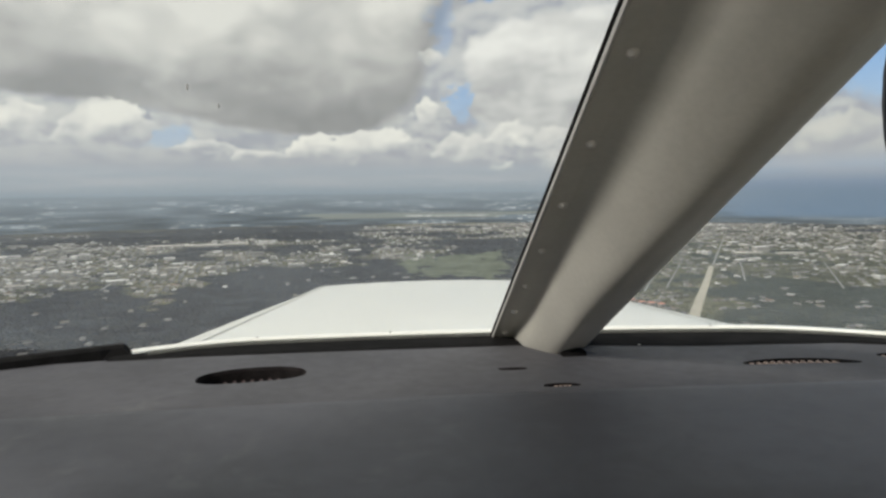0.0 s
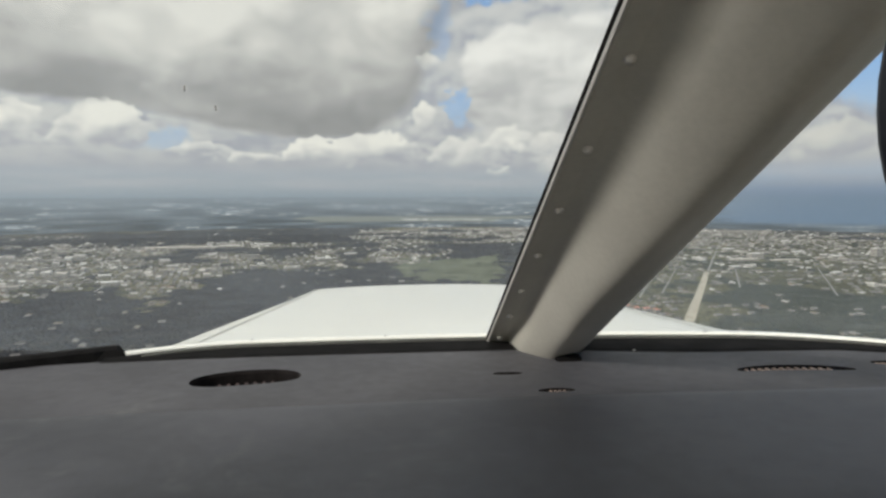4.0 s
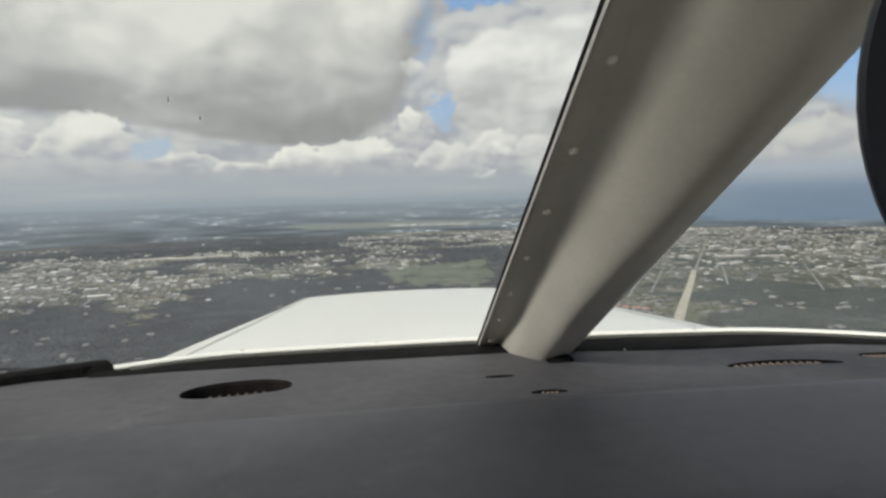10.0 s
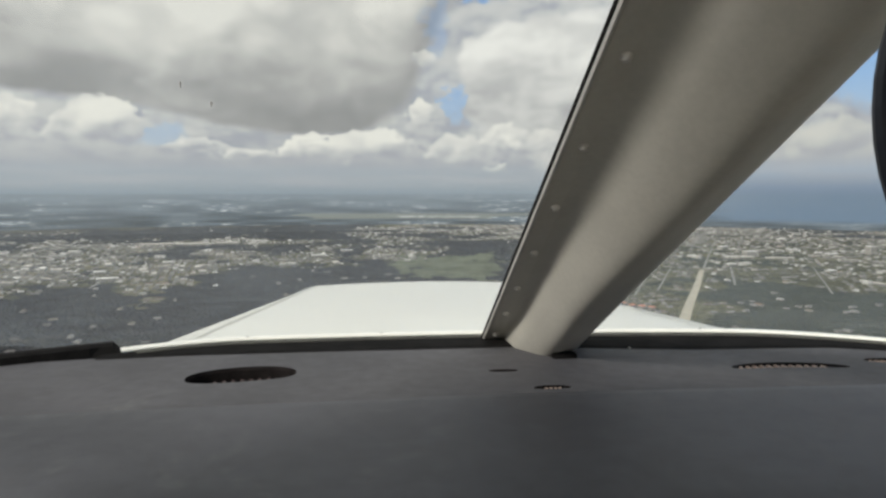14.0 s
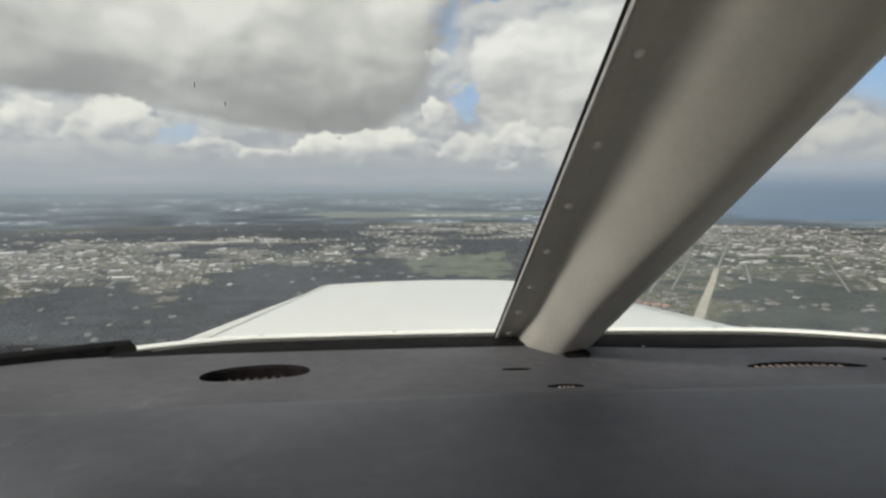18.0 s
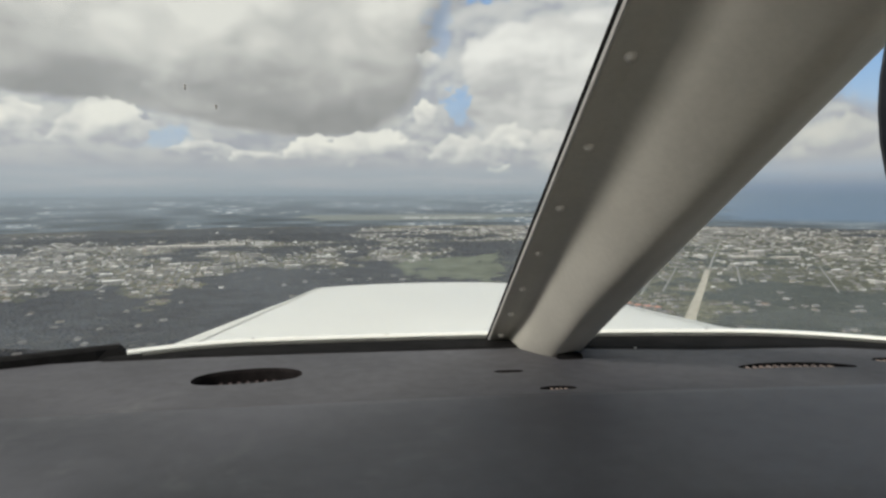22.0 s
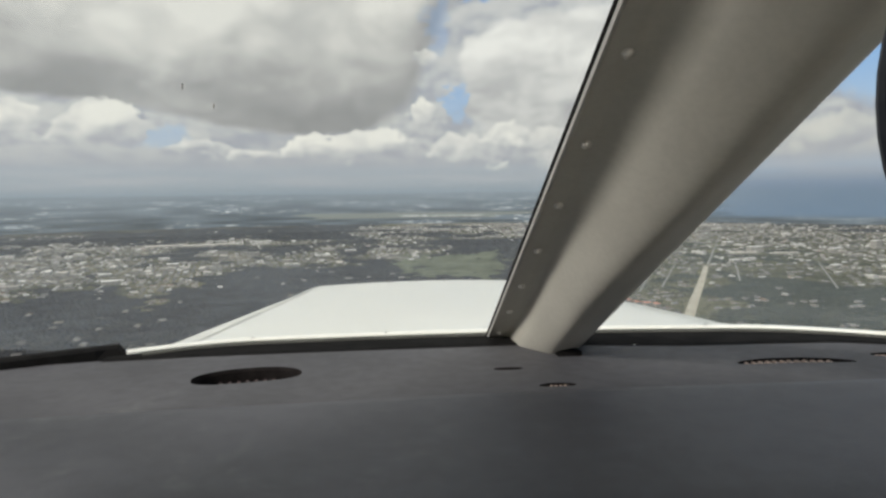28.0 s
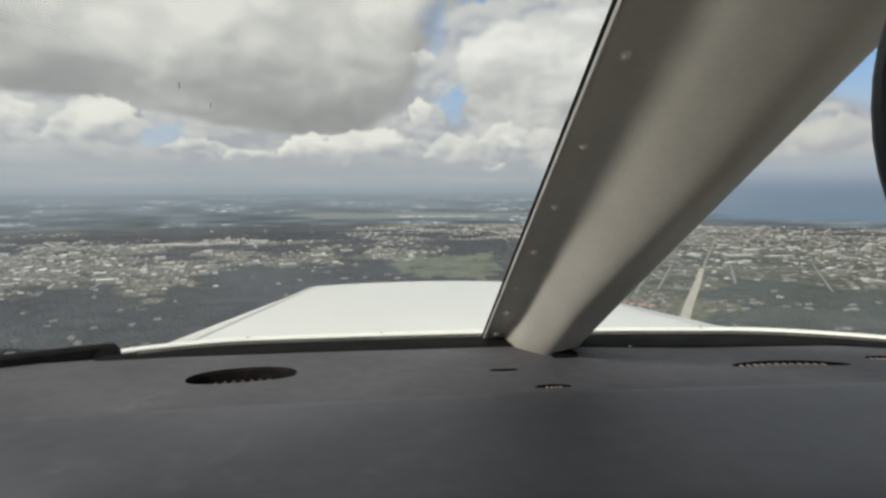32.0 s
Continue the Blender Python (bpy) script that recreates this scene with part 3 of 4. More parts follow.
plate = part("plate", rounded([(0.069, -0.0025), (0.0715, -0.0018), (0.072, 0.0), (0.0715, 0.0018), (0.069, 0.0025)]), M_INSTR, visor, smooth=False)
plate.matrix_basis = plate_turn
clamp = part("clamp", box(-0.012, 0.012, 0.055, 0.074, -0.006, 0.006, 0.002), M_BLACK, visor, "small black clamp")
clamp.matrix_basis = plate_turn
rod = part("rod", rounded([(0.004, 0.06), (0.004, 0.41)], 12), M_EDGE, visor, "thin metal rod to the roof")

# ---------------------------------------------------------------- unseen cabin that closes the place; its cuts steer the light
XL, XR, ROOF = -0.66, 0.99, 0.425


def side_plate(x0, x1, outline):
    """A plate between two x, cut to an outline of (y, z)."""
    bm = loft([[(x, y, z) for y, z in outline] for x in (x0, x1)], closed=True, caps=True)
    bmesh.ops.triangulate(bm, faces=[f for f in bm.faces if len(f.verts) > 4])
    return bm


# sills and window edges are set to place sun and shade on dash and post
LEFT_WALL = [(-1.35, -0.83), (0.72, -0.83), (0.72, -0.42), (0.06, -0.42), (0.06, 0.295), (-0.12, 0.405), (-1.35, 0.425)]
RIGHT_WALL = [(-1.35, -0.83), (0.72, -0.83), (0.72, -0.11), (0.085, 0.28), (-0.90, 0.28), (-0.90, 0.425), (-1.35, 0.425)]
tagged(part("wall_left", side_plate(XL - 0.03, XL, LEFT_WALL), M_CABIN), "unseen pale cabin side wall, cut to steer the light", "wall", kind="structure")
tagged(part("wall_right", side_plate(XR, XR + 0.03, RIGHT_WALL), M_CABIN), "unseen pale cabin side wall, cut to steer the light", "wall", kind="structure")
for name, bm in (("window_1", side_plate(XL - 0.018, XL - 0.014, [(0.06, -0.42), (0.72, -0.42), (0.72, -0.11), (0.06, 0.29)])),
                 ("window_2", side_plate(XR + 0.014, XR + 0.018, [(-0.90, 0.28), (0.08, 0.28), (-0.12, 0.40), (-0.90, 0.42)])),
                 ("window_3", box(XL, XR, -1.368, -1.364, -0.30, ROOF))):
    tagged(part(name, bm, M_GLASS), "unseen clear acrylic cabin window", "window", kind="structure").visible_shadow = False
tagged(part("wall_back", box(XL, XR, -1.38, -1.35, -0.83, -0.30, 0.004), M_CABIN), "unseen pale rear bulkhead, kept low to let light in", "wall", kind="structure")
tagged(part("wall_front", box(XL, XR, 0.63, 0.65, -0.80, -0.30, 0.004), M_FLOOR), "unseen pale panel below the dashboard that bounces light", "wall", kind="structure")
tagged(part("floor", box(XL, XR, -1.35, 0.63, -0.83, -0.80), M_FLOOR), "unseen pale cabin floor that bounces light", "floor", kind="structure")
# ceiling and header are added out of view to block sun from the dashboard
tagged(part("ceiling", box(XL - 0.03, XR + 0.03, -1.38, -0.10, ROOF, ROOF + 0.03, 0.004), M_CABIN), "unseen pale ceiling that keeps sun off the dashboard", "ceiling", kind="structure")
rows = [[Vector((x, FOOT.y, FOOT.z)) + AX * s_ - INW * h for x, h in ((XL - 0.03, 0.004), (XR + 0.03, 0.004), (XR + 0.03, 0.03), (XL - 0.03, 0.03))] for s_ in (1.02, 1.12, 1.22)]
tagged(part("ceiling", loft(rows, True, True), M_CABIN), "unseen pale roof header placed to shade the dashboard cover", "ceiling", kind="structure")
for name, x0, x1 in (("trim_left", XL - 0.03, XL), ("trim_right", XR, XR + 0.03)):
    rows = [[Vector((x, 0.80, DASH_Z - 0.05)) + AX * s + Vector((0, dyy, 0)) for x, dyy in ((x0, -0.03), (x1, -0.03), (x1, 0.03), (x0, 0.03))] for s in (0.0, 0.5, 1.24)]
    tagged(part(name, loft(rows, True, True), M_CABIN), "pale windshield corner pillar", "pillar", kind="structure")

# ---------------------------------------------------------------- the land below
H = 250.0                                # height of the eye over the ground


def near(d):
    """Distance in the model: true to 2.5 km, drawn together beyond."""
    d = np.asarray(d, float)
    return np.where(d < 2500, d, 4900 - 2400 * (2500 / np.maximum(d, 2500)) ** 1.04)


def ground_point(a, d):
    """World place and scale at a bearing (degrees from the nose) and a true distance."""
    r = near(d)
    k = r / d
    return r * np.sin(np.radians(a)), r * np.cos(np.radians(a)), -H * k, k


def grid_noise(x, y, size, seed):
    """Smooth value noise, 0 to 1, on arrays."""
    rs = np.random.RandomState(seed)
    tab = rs.rand(64, 64)
    u, v = np.asarray(x) / size, np.asarray(y) / size
    i, j = np.floor(u).astype(int), np.floor(v).astype(int)
    fu, fv = u - i, v - j
    fu, fv = fu * fu * (3 - 2 * fu), fv * fv * (3 - 2 * fv)
    g = lambda p, q: tab[p % 64, q % 64]
    return (g(i, j) * (1 - fu) + g(i + 1, j) * fu) * (1 - fv) + (g(i, j + 1) * (1 - fu) + g(i + 1, j + 1) * fu) * fv


def window(v, lo, hi, s):
    """1 between lo and hi, with soft ends."""
    return np.clip((v - lo) / s + 0.5, 0, 1) * np.clip((hi - v) / s + 0.5, 0, 1)


def land_use(a, d):
    """How much of each kind of land there is at a bearing and a distance: built, meadow, pale, green wood, sea."""
    x, y = d * np.sin(np.radians(a)), d * np.cos(np.radians(a))
    e = np.degrees(np.arctan(H / d))
    w = (grid_noise(x, y, 260, 1) - 0.5) + 0.5 * (grid_noise(x, y, 90, 2) - 0.5)
    e1 = e * (1 + 0.24 * w + 0.10 * (grid_noise(x, y, 38, 3) - 0.5))
    a1 = a + 4.0 * w
    low = np.interp(a, [-40, -31, -20, -14, -9], [8.6, 8.4, 7.6, 6.3, 5.3])
    built = window(a1, -60, -8, 1.5) * window(e1, 3.9, 99, 0.2) * np.clip((low - e1) / 0.25 + 0.5, 0, 1)
    built = np.maximum(built, 0.75 * window(a1, -13, 4, 1.5) * window(e1, 4.5, 5.7, 0.4))
    built = np.maximum(built, 0.8 * window(a1, -3, 30, 2) * window(e1, 2.5, 4.3, 0.4))
    built = np.maximum(built, 0.62 * window(a1, 14, 60, 2) * window(e1, 2.9, 6.4, 0.4))
    built = np.maximum(built, 0.7 * window(a1, 16, 27.5, 1.5) * window(e1, 5.0, 14, 0.5))
    built = np.maximum(built, 0.85 * window(a1, 22, 60, 2) * window(e1, 11.0, 20, 0.5))
    built = np.maximum(built, 0.5 * window(a1, 25, 44, 2) * window(e1, 6.0, 7.3, 0.5))
    built = np.maximum(built, 0.28 * window(a1, -24, 8, 2) * window(e1, 9.2, 20, 0.6))
    built = np.maximum(built, 0.18 * window(a1, -60, -20, 2) * window(e1, 10.3, 20, 0.6))
    built = np.maximum(built, 0.16 * window(a1, 28, 60, 2) * window(e1, 8.6, 11.2, 0.5))
    built = np.maximum(built, 0.06 * window(a1, -60, 4, 3) * window(e1, 6.6, 10.5, 0.6))
    built = np.maximum(built, 0.35 * window(a1, -60, -9, 3) * window(e1, 1.6, 2.9, 0.2))
    built = built * np.clip((grid_noise(x, y, 420, 5) * 0.45 + grid_noise(x, y, 150, 6) * 0.55 - 0.33) * 4.2, 0.01, 1)
    clumps = np.clip(grid_noise(x, y, 95, 41) * 1.5 + grid_noise(x, y, 34, 42) * 0.9 - 0.72, 0, 1)
    built = np.maximum(built, window(a1, -60, -19.5, 2.5) * window(e1, 4.6, 8.6, 0.25) * np.clip((low - e1) / 0.2 + 0.5, 0, 1) * clumps)
    built = np.maximum(built, (0.9 * window(a1, 14, 29, 2) * window(e1, 4.2, 9.4, 0.4) + 0.75 * window(a1, 29, 60, 2) * window(e1, 3.6, 7.0, 0.4)) * clumps)
    meadow = window(a1, 0, 10.5, 0.8) * window(e1, 5.4, 6.9, 0.15)
    meadow = np.maximum(meadow, 0.6 * window(a1, 21, 27, 1) * window(e1, 10, 11.2, 0.3))
    pale = window(a1, -8, 11, 1.5) * window(e1, 2.0, 2.55, 0.12)
    green = window(a, 12, 80, 4) * window(e1, 4.0, 30, 1.0)
    sea = window(a1, 27, 200, 5) * window(e, 0.0, 2.1, 0.15)
    return built, meadow, pale, green, sea


def land_color(a, d):
    x, y = d * np.sin(np.radians(a)), d * np.cos(np.radians(a))
    built, meadow, pale, green, sea = (v[..., None] for v in land_use(a, d))
    v = (0.75 + 0.5 * grid_noise(x, y, 60, 8))[..., None]
    # woods carry cloud shadow and haze in their colour, less on the right
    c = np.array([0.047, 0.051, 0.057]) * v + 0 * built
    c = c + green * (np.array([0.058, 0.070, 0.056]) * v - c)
    mixd = grid_noise(x, y, 130, 31)[..., None]
    town = np.array([0.155, 0.150, 0.066]) * (1 - mixd) + np.array([0.30, 0.27, 0.215]) * mixd
    c = c + 0.8 * built * (town * v - c)
    c = c + meadow * (np.array([0.125, 0.138, 0.097]) * v - c)
    c = c + pale * (np.array([0.44, 0.40, 0.33]) * v - c)
    c = c + sea * (np.array([0.10, 0.16, 0.24]) - c)
    return c


def far_color(a, d):
    """Colours of the distance: streaks of towns, woods and meadows, with pale blue haze mixed in towards the horizon.
    """
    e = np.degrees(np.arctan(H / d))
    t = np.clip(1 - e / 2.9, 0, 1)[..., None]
    s1 = grid_noise(a * 1.0 + 200, e * 14.0, 3.0, 21)
    s2 = grid_noise(a * 3.0 + 300, e * 40.0, 2.4, 22)
    s3 = grid_noise(a * 4.0 + 300, e * 50.0, 1.6, 23)
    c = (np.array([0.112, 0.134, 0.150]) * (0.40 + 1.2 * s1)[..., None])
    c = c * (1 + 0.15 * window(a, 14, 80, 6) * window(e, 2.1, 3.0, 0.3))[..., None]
    towns = (1 - 0.75 * window(a, 14, 80, 6)) * np.clip((s2 - 0.52) / 0.12, 0, 1) * np.clip((s3 - 0.52) / 0.16, 0, 1)
    c = c + (towns * np.clip((s1 - 0.38) * 3, 0, 1) * np.clip((grid_noise(a + 400, e * 9.0, 6.5, 27) - 0.3) * 3, 0, 1))[..., None] * np.array([0.66, 0.645, 0.59])
    strip = window(a + 6 * (s1 - 0.5), -8, 11, 1) * window(e, 1.75, 2.25, 0.15)
    c = c + strip[..., None] * (np.array([0.26, 0.27, 0.22]) - c) * 0.8
    hangars = window(a, 1, 8, 0.6) * window(e, 2.0, 2.14, 0.05) * np.clip((s3 - 0.3) * 3, 0, 1)
    c = c + hangars[..., None] * (np.array([0.62, 0.61, 0.57]) - c)
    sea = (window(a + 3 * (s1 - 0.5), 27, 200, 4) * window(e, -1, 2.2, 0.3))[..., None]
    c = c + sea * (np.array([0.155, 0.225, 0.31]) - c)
    # haze painted into the colour, bluer towards the sea on the right
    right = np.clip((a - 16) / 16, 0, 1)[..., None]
    haze_tint = np.array([0.255, 0.300, 0.335]) * (1 - right) + np.array([0.17, 0.235, 0.315]) * right
    return c + (t ** 1.45) * 0.98 * (haze_tint - c)


def ground_material(name, far=False):
    m = bpy.data.materials.new(name)
    m.use_nodes = True
    n = Nodes(m.node_tree)
    b = n.add("ShaderNodeBsdfPrincipled")
    col = n.add("ShaderNodeVertexColor", layer_name="land").outputs[0]
    pos = n.add("ShaderNodeTexCoord").outputs["Object"]
    f = n.math("ADD", n.math("MULTIPLY", n.noise(pos, 0.02, 6, 0.6), 1.1), n.math("MULTIPLY", n.noise(pos, 0.11, 3), 0.9))
    sc = n.add("ShaderNodeVectorMath", operation="SCALE")
    n.put(sc.inputs[0], col), n.put(sc.inputs["Scale"], n.step(f, 0.6, 1.4, 0.75, 1.28))
    n.put(b.inputs["Base Color"], sc.outputs[0])
    b.inputs["Roughness"].default_value = 0.95
    b.inputs["Specular IOR Level"].default_value = 0.1
    o = n.add("ShaderNodeOutputMaterial")
    n.put(o.inputs[0], b.outputs[0])
    return m


def polar_sheet(name, a_list, d_list, mat, paint):
    A, D = np.meshgrid(a_list, d_list)
    X, Y, Z, _ = ground_point(A, D)
    nA, nD = len(a_list), len(d_list)
    verts = np.stack([X, Y, Z], -1).reshape(-1, 3)
    idx = np.arange(nA * nD).reshape(nD, nA)
    faces = np.stack([idx[:-1, :-1], idx[:-1, 1:], idx[1:, 1:], idx[1:, :-1]], -1).reshape(-1, 4)
    me = bpy.data.meshes.new(name)
    me.from_pydata(verts.tolist(), [], faces.tolist())
    col = np.ones((nA * nD, 4), np.float32)
    col[:, :3] = paint(A, D).reshape(-1, 3)
    lay = me.color_attributes.new("land", "FLOAT_COLOR", "POINT")
    lay.data.foreach_set("color", col.ravel())
    me.materials.append(mat)
    return new(name, me)


bearings = np.concatenate([np.arange(-180, -44, 4.0), np.arange(-44, 50, 0.25), np.arange(50, 181, 5.0)])
dist = np.concatenate([np.concatenate([[0.02], np.geomspace(4, 900, 24)]), H / np.tan(np.radians(np.linspace(15, 2.75, 150)))])
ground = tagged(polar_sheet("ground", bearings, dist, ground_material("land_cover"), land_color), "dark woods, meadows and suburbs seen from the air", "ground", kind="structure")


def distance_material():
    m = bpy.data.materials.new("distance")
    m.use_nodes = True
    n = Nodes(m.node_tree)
    # the far sheet glows with its painted colours and takes no light
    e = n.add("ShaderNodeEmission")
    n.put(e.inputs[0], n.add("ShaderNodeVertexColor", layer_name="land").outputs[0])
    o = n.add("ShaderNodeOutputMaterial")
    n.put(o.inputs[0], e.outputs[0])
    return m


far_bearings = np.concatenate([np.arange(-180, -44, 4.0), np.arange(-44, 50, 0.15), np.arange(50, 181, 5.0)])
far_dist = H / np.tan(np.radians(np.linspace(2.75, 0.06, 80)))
tagged(polar_sheet("backdrop", far_bearings, far_dist, distance_material(), far_color), "glowing far towns up to the horizon with painted blue haze", "backdrop", kind="structure")


def joined(name, verts, faces, mats, index, label, category, smooth=False):
    me = bpy.data.meshes.new(name)
    me.from_pydata(verts.reshape(-1, 3).tolist(), [], faces)
    for m in mats:
        me.materials.append(m)
    me.polygons.foreach_set("material_index", np.asarray(index, np.int32))
    return tagged(new(name, me), label, category, kind="stuff")


def roof_material(name, stops, rough=0.7, broad=0.0):
    m = bpy.data.materials.new(name)
    m.use_nodes = True
    n = Nodes(m.node_tree)
    b = n.add("ShaderNodeBsdfPrincipled")
    g = n.add("ShaderNodeNewGeometry")
    col = n.ramp(g.outputs["Random Per Island"], stops)
    pos = n.add("ShaderNodeTexCoord").outputs["Object"]
    sc = n.add("ShaderNodeVectorMath", operation="SCALE")
    n.put(sc.inputs[0], col), n.put(sc.inputs["Scale"], n.step(n.noise(pos, 0.3, 3), 0.3, 0.7, 0.85, 1.1))
    if broad:
        slow = n.math("ADD", n.math("MULTIPLY", n.noise(pos, 0.012, 5, 0.65), 0.6), n.math("MULTIPLY", n.noise(pos, 0.05, 3, 0.6), 0.4))
        wide = n.add("ShaderNodeVectorMath", operation="SCALE")
        n.put(wide.inputs[0], sc.outputs[0]), n.put(wide.inputs["Scale"], n.step(slow, 0.36, 0.66, 1 - broad, 1 + broad))
        sc = wide
    n.put(b.inputs["Base Color"], sc.outputs[0])
    b.inputs["Roughness"].default_value = rough
    o = n.add("ShaderNodeOutputMaterial")
    n.put(o.inputs[0], b.outputs[0])
    return m


# broad brighter and darker patches of roofs imitate sun and cloud shadow
M_ROOFS = roof_material("shingle_roofs", [(0.0, (0.10, 0.10, 0.10)), (0.45, (0.17, 0.165, 0.155)), (0.68, (0.27, 0.255, 0.235)), (0.76, (0.30, 0.20, 0.15)), (0.86, (0.46, 0.44, 0.41)), (1.0, (0.84, 0.82, 0.76))], 0.7, 0.38)
M_WALLS = roof_material("house_walls", [(0.0, (0.18, 0.175, 0.165)), (0.55, (0.29, 0.28, 0.26)), (1.0, (0.52, 0.51, 0.48))])
M_HALLS = roof_material("hall_roofs", [(0.0, (0.42, 0.38, 0.33)), (0.5, (0.66, 0.62, 0.55)), (1.0, (0.90, 0.875, 0.81))], 0.7, 0.30)
# left woods: cloud shadow and blue haze are put into the crown colour
M_CROWN = roof_material("shaded_crowns", [(0.0, (0.034, 0.037, 0.046)), (0.7, (0.040, 0.043, 0.050)), (1.0, (0.049, 0.052, 0.054))], 0.95, 0.50)

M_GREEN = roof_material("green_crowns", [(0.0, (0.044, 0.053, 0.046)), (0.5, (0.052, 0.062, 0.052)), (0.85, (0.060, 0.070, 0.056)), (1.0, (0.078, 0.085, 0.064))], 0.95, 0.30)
M_GARDEN = roof_material("garden_trees", [(0.0, (0.062, 0.070, 0.052)), (0.5, (0.088, 0.092, 0.058)), (1.0, (0.150, 0.145, 0.080))], 0.95, 0.35)

rs = np.random.RandomState(11)
TILT = radians(14)


def plots(step_x, step_y, jitter, d0, d1, a0=-41.0, a1=47.0):
    """Places of a turned street grid inside the visible sector: bearing, distance."""
    gx, gy = np.meshgrid(np.arange(-4600, 4600, step_x), np.arange(-4600, 4600, step_y))
    gx = gx + (rs.rand(*gx.shape) - 0.5) * jitter * step_x
    gy = gy + (rs.rand(*gy.shape) - 0.5) * jitter * step_y
    c, s = math.cos(TILT), math.sin(TILT)
    x, y = (gx * c - gy * s).ravel(), (gx * s + gy * c).ravel()
    d, a = np.hypot(x, y), np.degrees(np.arctan2(x, y))
    ok = (d > d0) & (d < d1) & (a > a0) & (a < a1)
    return a[ok], d[ok]


def gable_set(a, d, length, width, height, rise, turn):
    """Verts and faces of many gabled blocks."""
    x, y, z, k = ground_point(a, d)
    n = len(a)
    base = np.array([(-1, -1, 0), (1, -1, 0), (1, 1, 0), (-1, 1, 0), (-1, -1, 1), (1, -1, 1), (1, 1, 1), (-1, 1, 1), (-1, 0, 2), (1, 0, 2)], float)
    lx = base[None, :, 0] * (length * k / 2)[:, None]
    ly = base[None, :, 1] * (width * k / 2)[:, None]
    lz = np.where(base[None, :, 2] == 0, -1.0, np.where(base[None, :, 2] == 1, 1.0, 0.0)) * height[:, None]
    lz = np.where(base[None, :, 2] == 2, (height + rise)[:, None], np.where(base[None, :, 2] == 0, -0.5, height[:, None])) * k[:, None]
    c, s = np.cos(turn)[:, None], np.sin(turn)[:, None]
    v = np.stack([x[:, None] + lx * c - ly * s, y[:, None] + lx * s + ly * c, z[:, None] + lz], -1)
    walls = [(0, 1, 5, 4), (2, 3, 7, 6), (1, 2, 6, 9, 5), (3, 0, 4, 8, 7)]
    roof = [(4, 5, 9, 8), (6, 7, 8, 9)]
    faces, index = [], []
    for i in range(n):
        o = 10 * i
        faces += [tuple(o + q for q in f) for f in walls + roof]
        index += [0] * 4 + [1] * 2
    return v, faces, index


# roads, as lines of (bearing, distance) with a width
def rng(e):
    return H / math.tan(radians(e))


ROADS = [("road", [(25.2, rng(11.9)), (26.85, rng(6.3))], 22), ("road", [(26.95, rng(6.2)), (27.9, rng(3.4))], 7), ("road", [(29.4, rng(7.4)), (28.9, rng(5.6))], 6),
         ("road", [(36.2, rng(7.6)), (34.8, rng(5.6))], 5), 
         ("road", [(-35, rng(5.0)), (-12, rng(4.6))], 16), ("road", [(-24, rng(7.4)), (-20.5, rng(5.2))], 7), ("road", [(0.5, rng(4.3)), (10, rng(3.3))], 14),
         ("road", [(21.6, rng(8.6)), (22.9, rng(6.3))], 5), ("road", [(23.4, rng(8.2)), (24.4, rng(6.2))], 5),  
         ("road", [(22.0, rng(6.5)), (36.5, rng(6.1))], 7), ("road", [(19.0, rng(4.9)), (40.0, rng(4.6))], 12)]


def xy(a, d):
    return np.array([d * math.sin(radians(a)), d * math.cos(radians(a))])


def off_roads(a, d, gap):
    """True where a place keeps clear of all roads."""
    p = np.stack([d * np.sin(np.radians(a)), d * np.cos(np.radians(a))], -1)
    clear = np.ones(len(a), bool)
    for _, ends, w in ROADS:
        p0, p1 = xy(*ends[0]), xy(*ends[1])
        t = p1 - p0
        f = np.clip(((p - p0) @ t) / (t @ t), -0.02, 1.02)
        clear &= np.hypot(*(p - p0 - f[:, None] * t).T) > w * 0.5 + gap
    return clear


NEAR_HOUSES = 1800.0
a, d = plots(21, 44, 0.24, 1080, 5150)
built = land_use(a, d)[0]
keep = (rs.rand(len(a)) < built * 0.9) & off_roads(a, d, 9)
a, d = a[keep], d[keep]
close = (d < NEAR_HOUSES) & (np.argsort(np.argsort(d)) < 300)
a_close, d_close = a[close], d[close]
a, d = a[~close], d[~close]
n = len(a)
turn = TILT + rs.choice([0, math.pi / 2], n) + rs.normal(0, 0.08, n)
v, faces, index = gable_set(a, d, rs.uniform(11, 19, n), rs.uniform(8, 11, n), rs.uniform(2.8, 4.5, n), rs.uniform(1.2, 2.4, n), turn)
joined("suburban_houses", v, faces, [M_WALLS, M_ROOFS], index, "rows of pale suburban houses with grey and tan roofs", "houses")

# large pale halls
a, d = plots(58, 62, 0.8, 2050, 5100)
built, _, pale, _, _ = land_use(a, d)
keep = (built > 0.3 - pale) & (rs.rand(len(a)) < built * np.where(a > 14, 0.15, 0.28) + pale * 0.40) & off_roads(a, d, 30)
a, d = a[keep], d[keep]
n = len(a)
v, faces, index = gable_set(a, d, 18 + 52 * rs.rand(n) ** 2, rs.uniform(12, 26, n), rs.uniform(5, 11, n), rs.uniform(0.3, 1.0, n), TILT + rs.choice([0, math.pi / 2], n))
joined("pale_halls", v, faces, [M_WALLS, M_HALLS], index, "low pale warehouses and shops with light roofs", "warehouses")


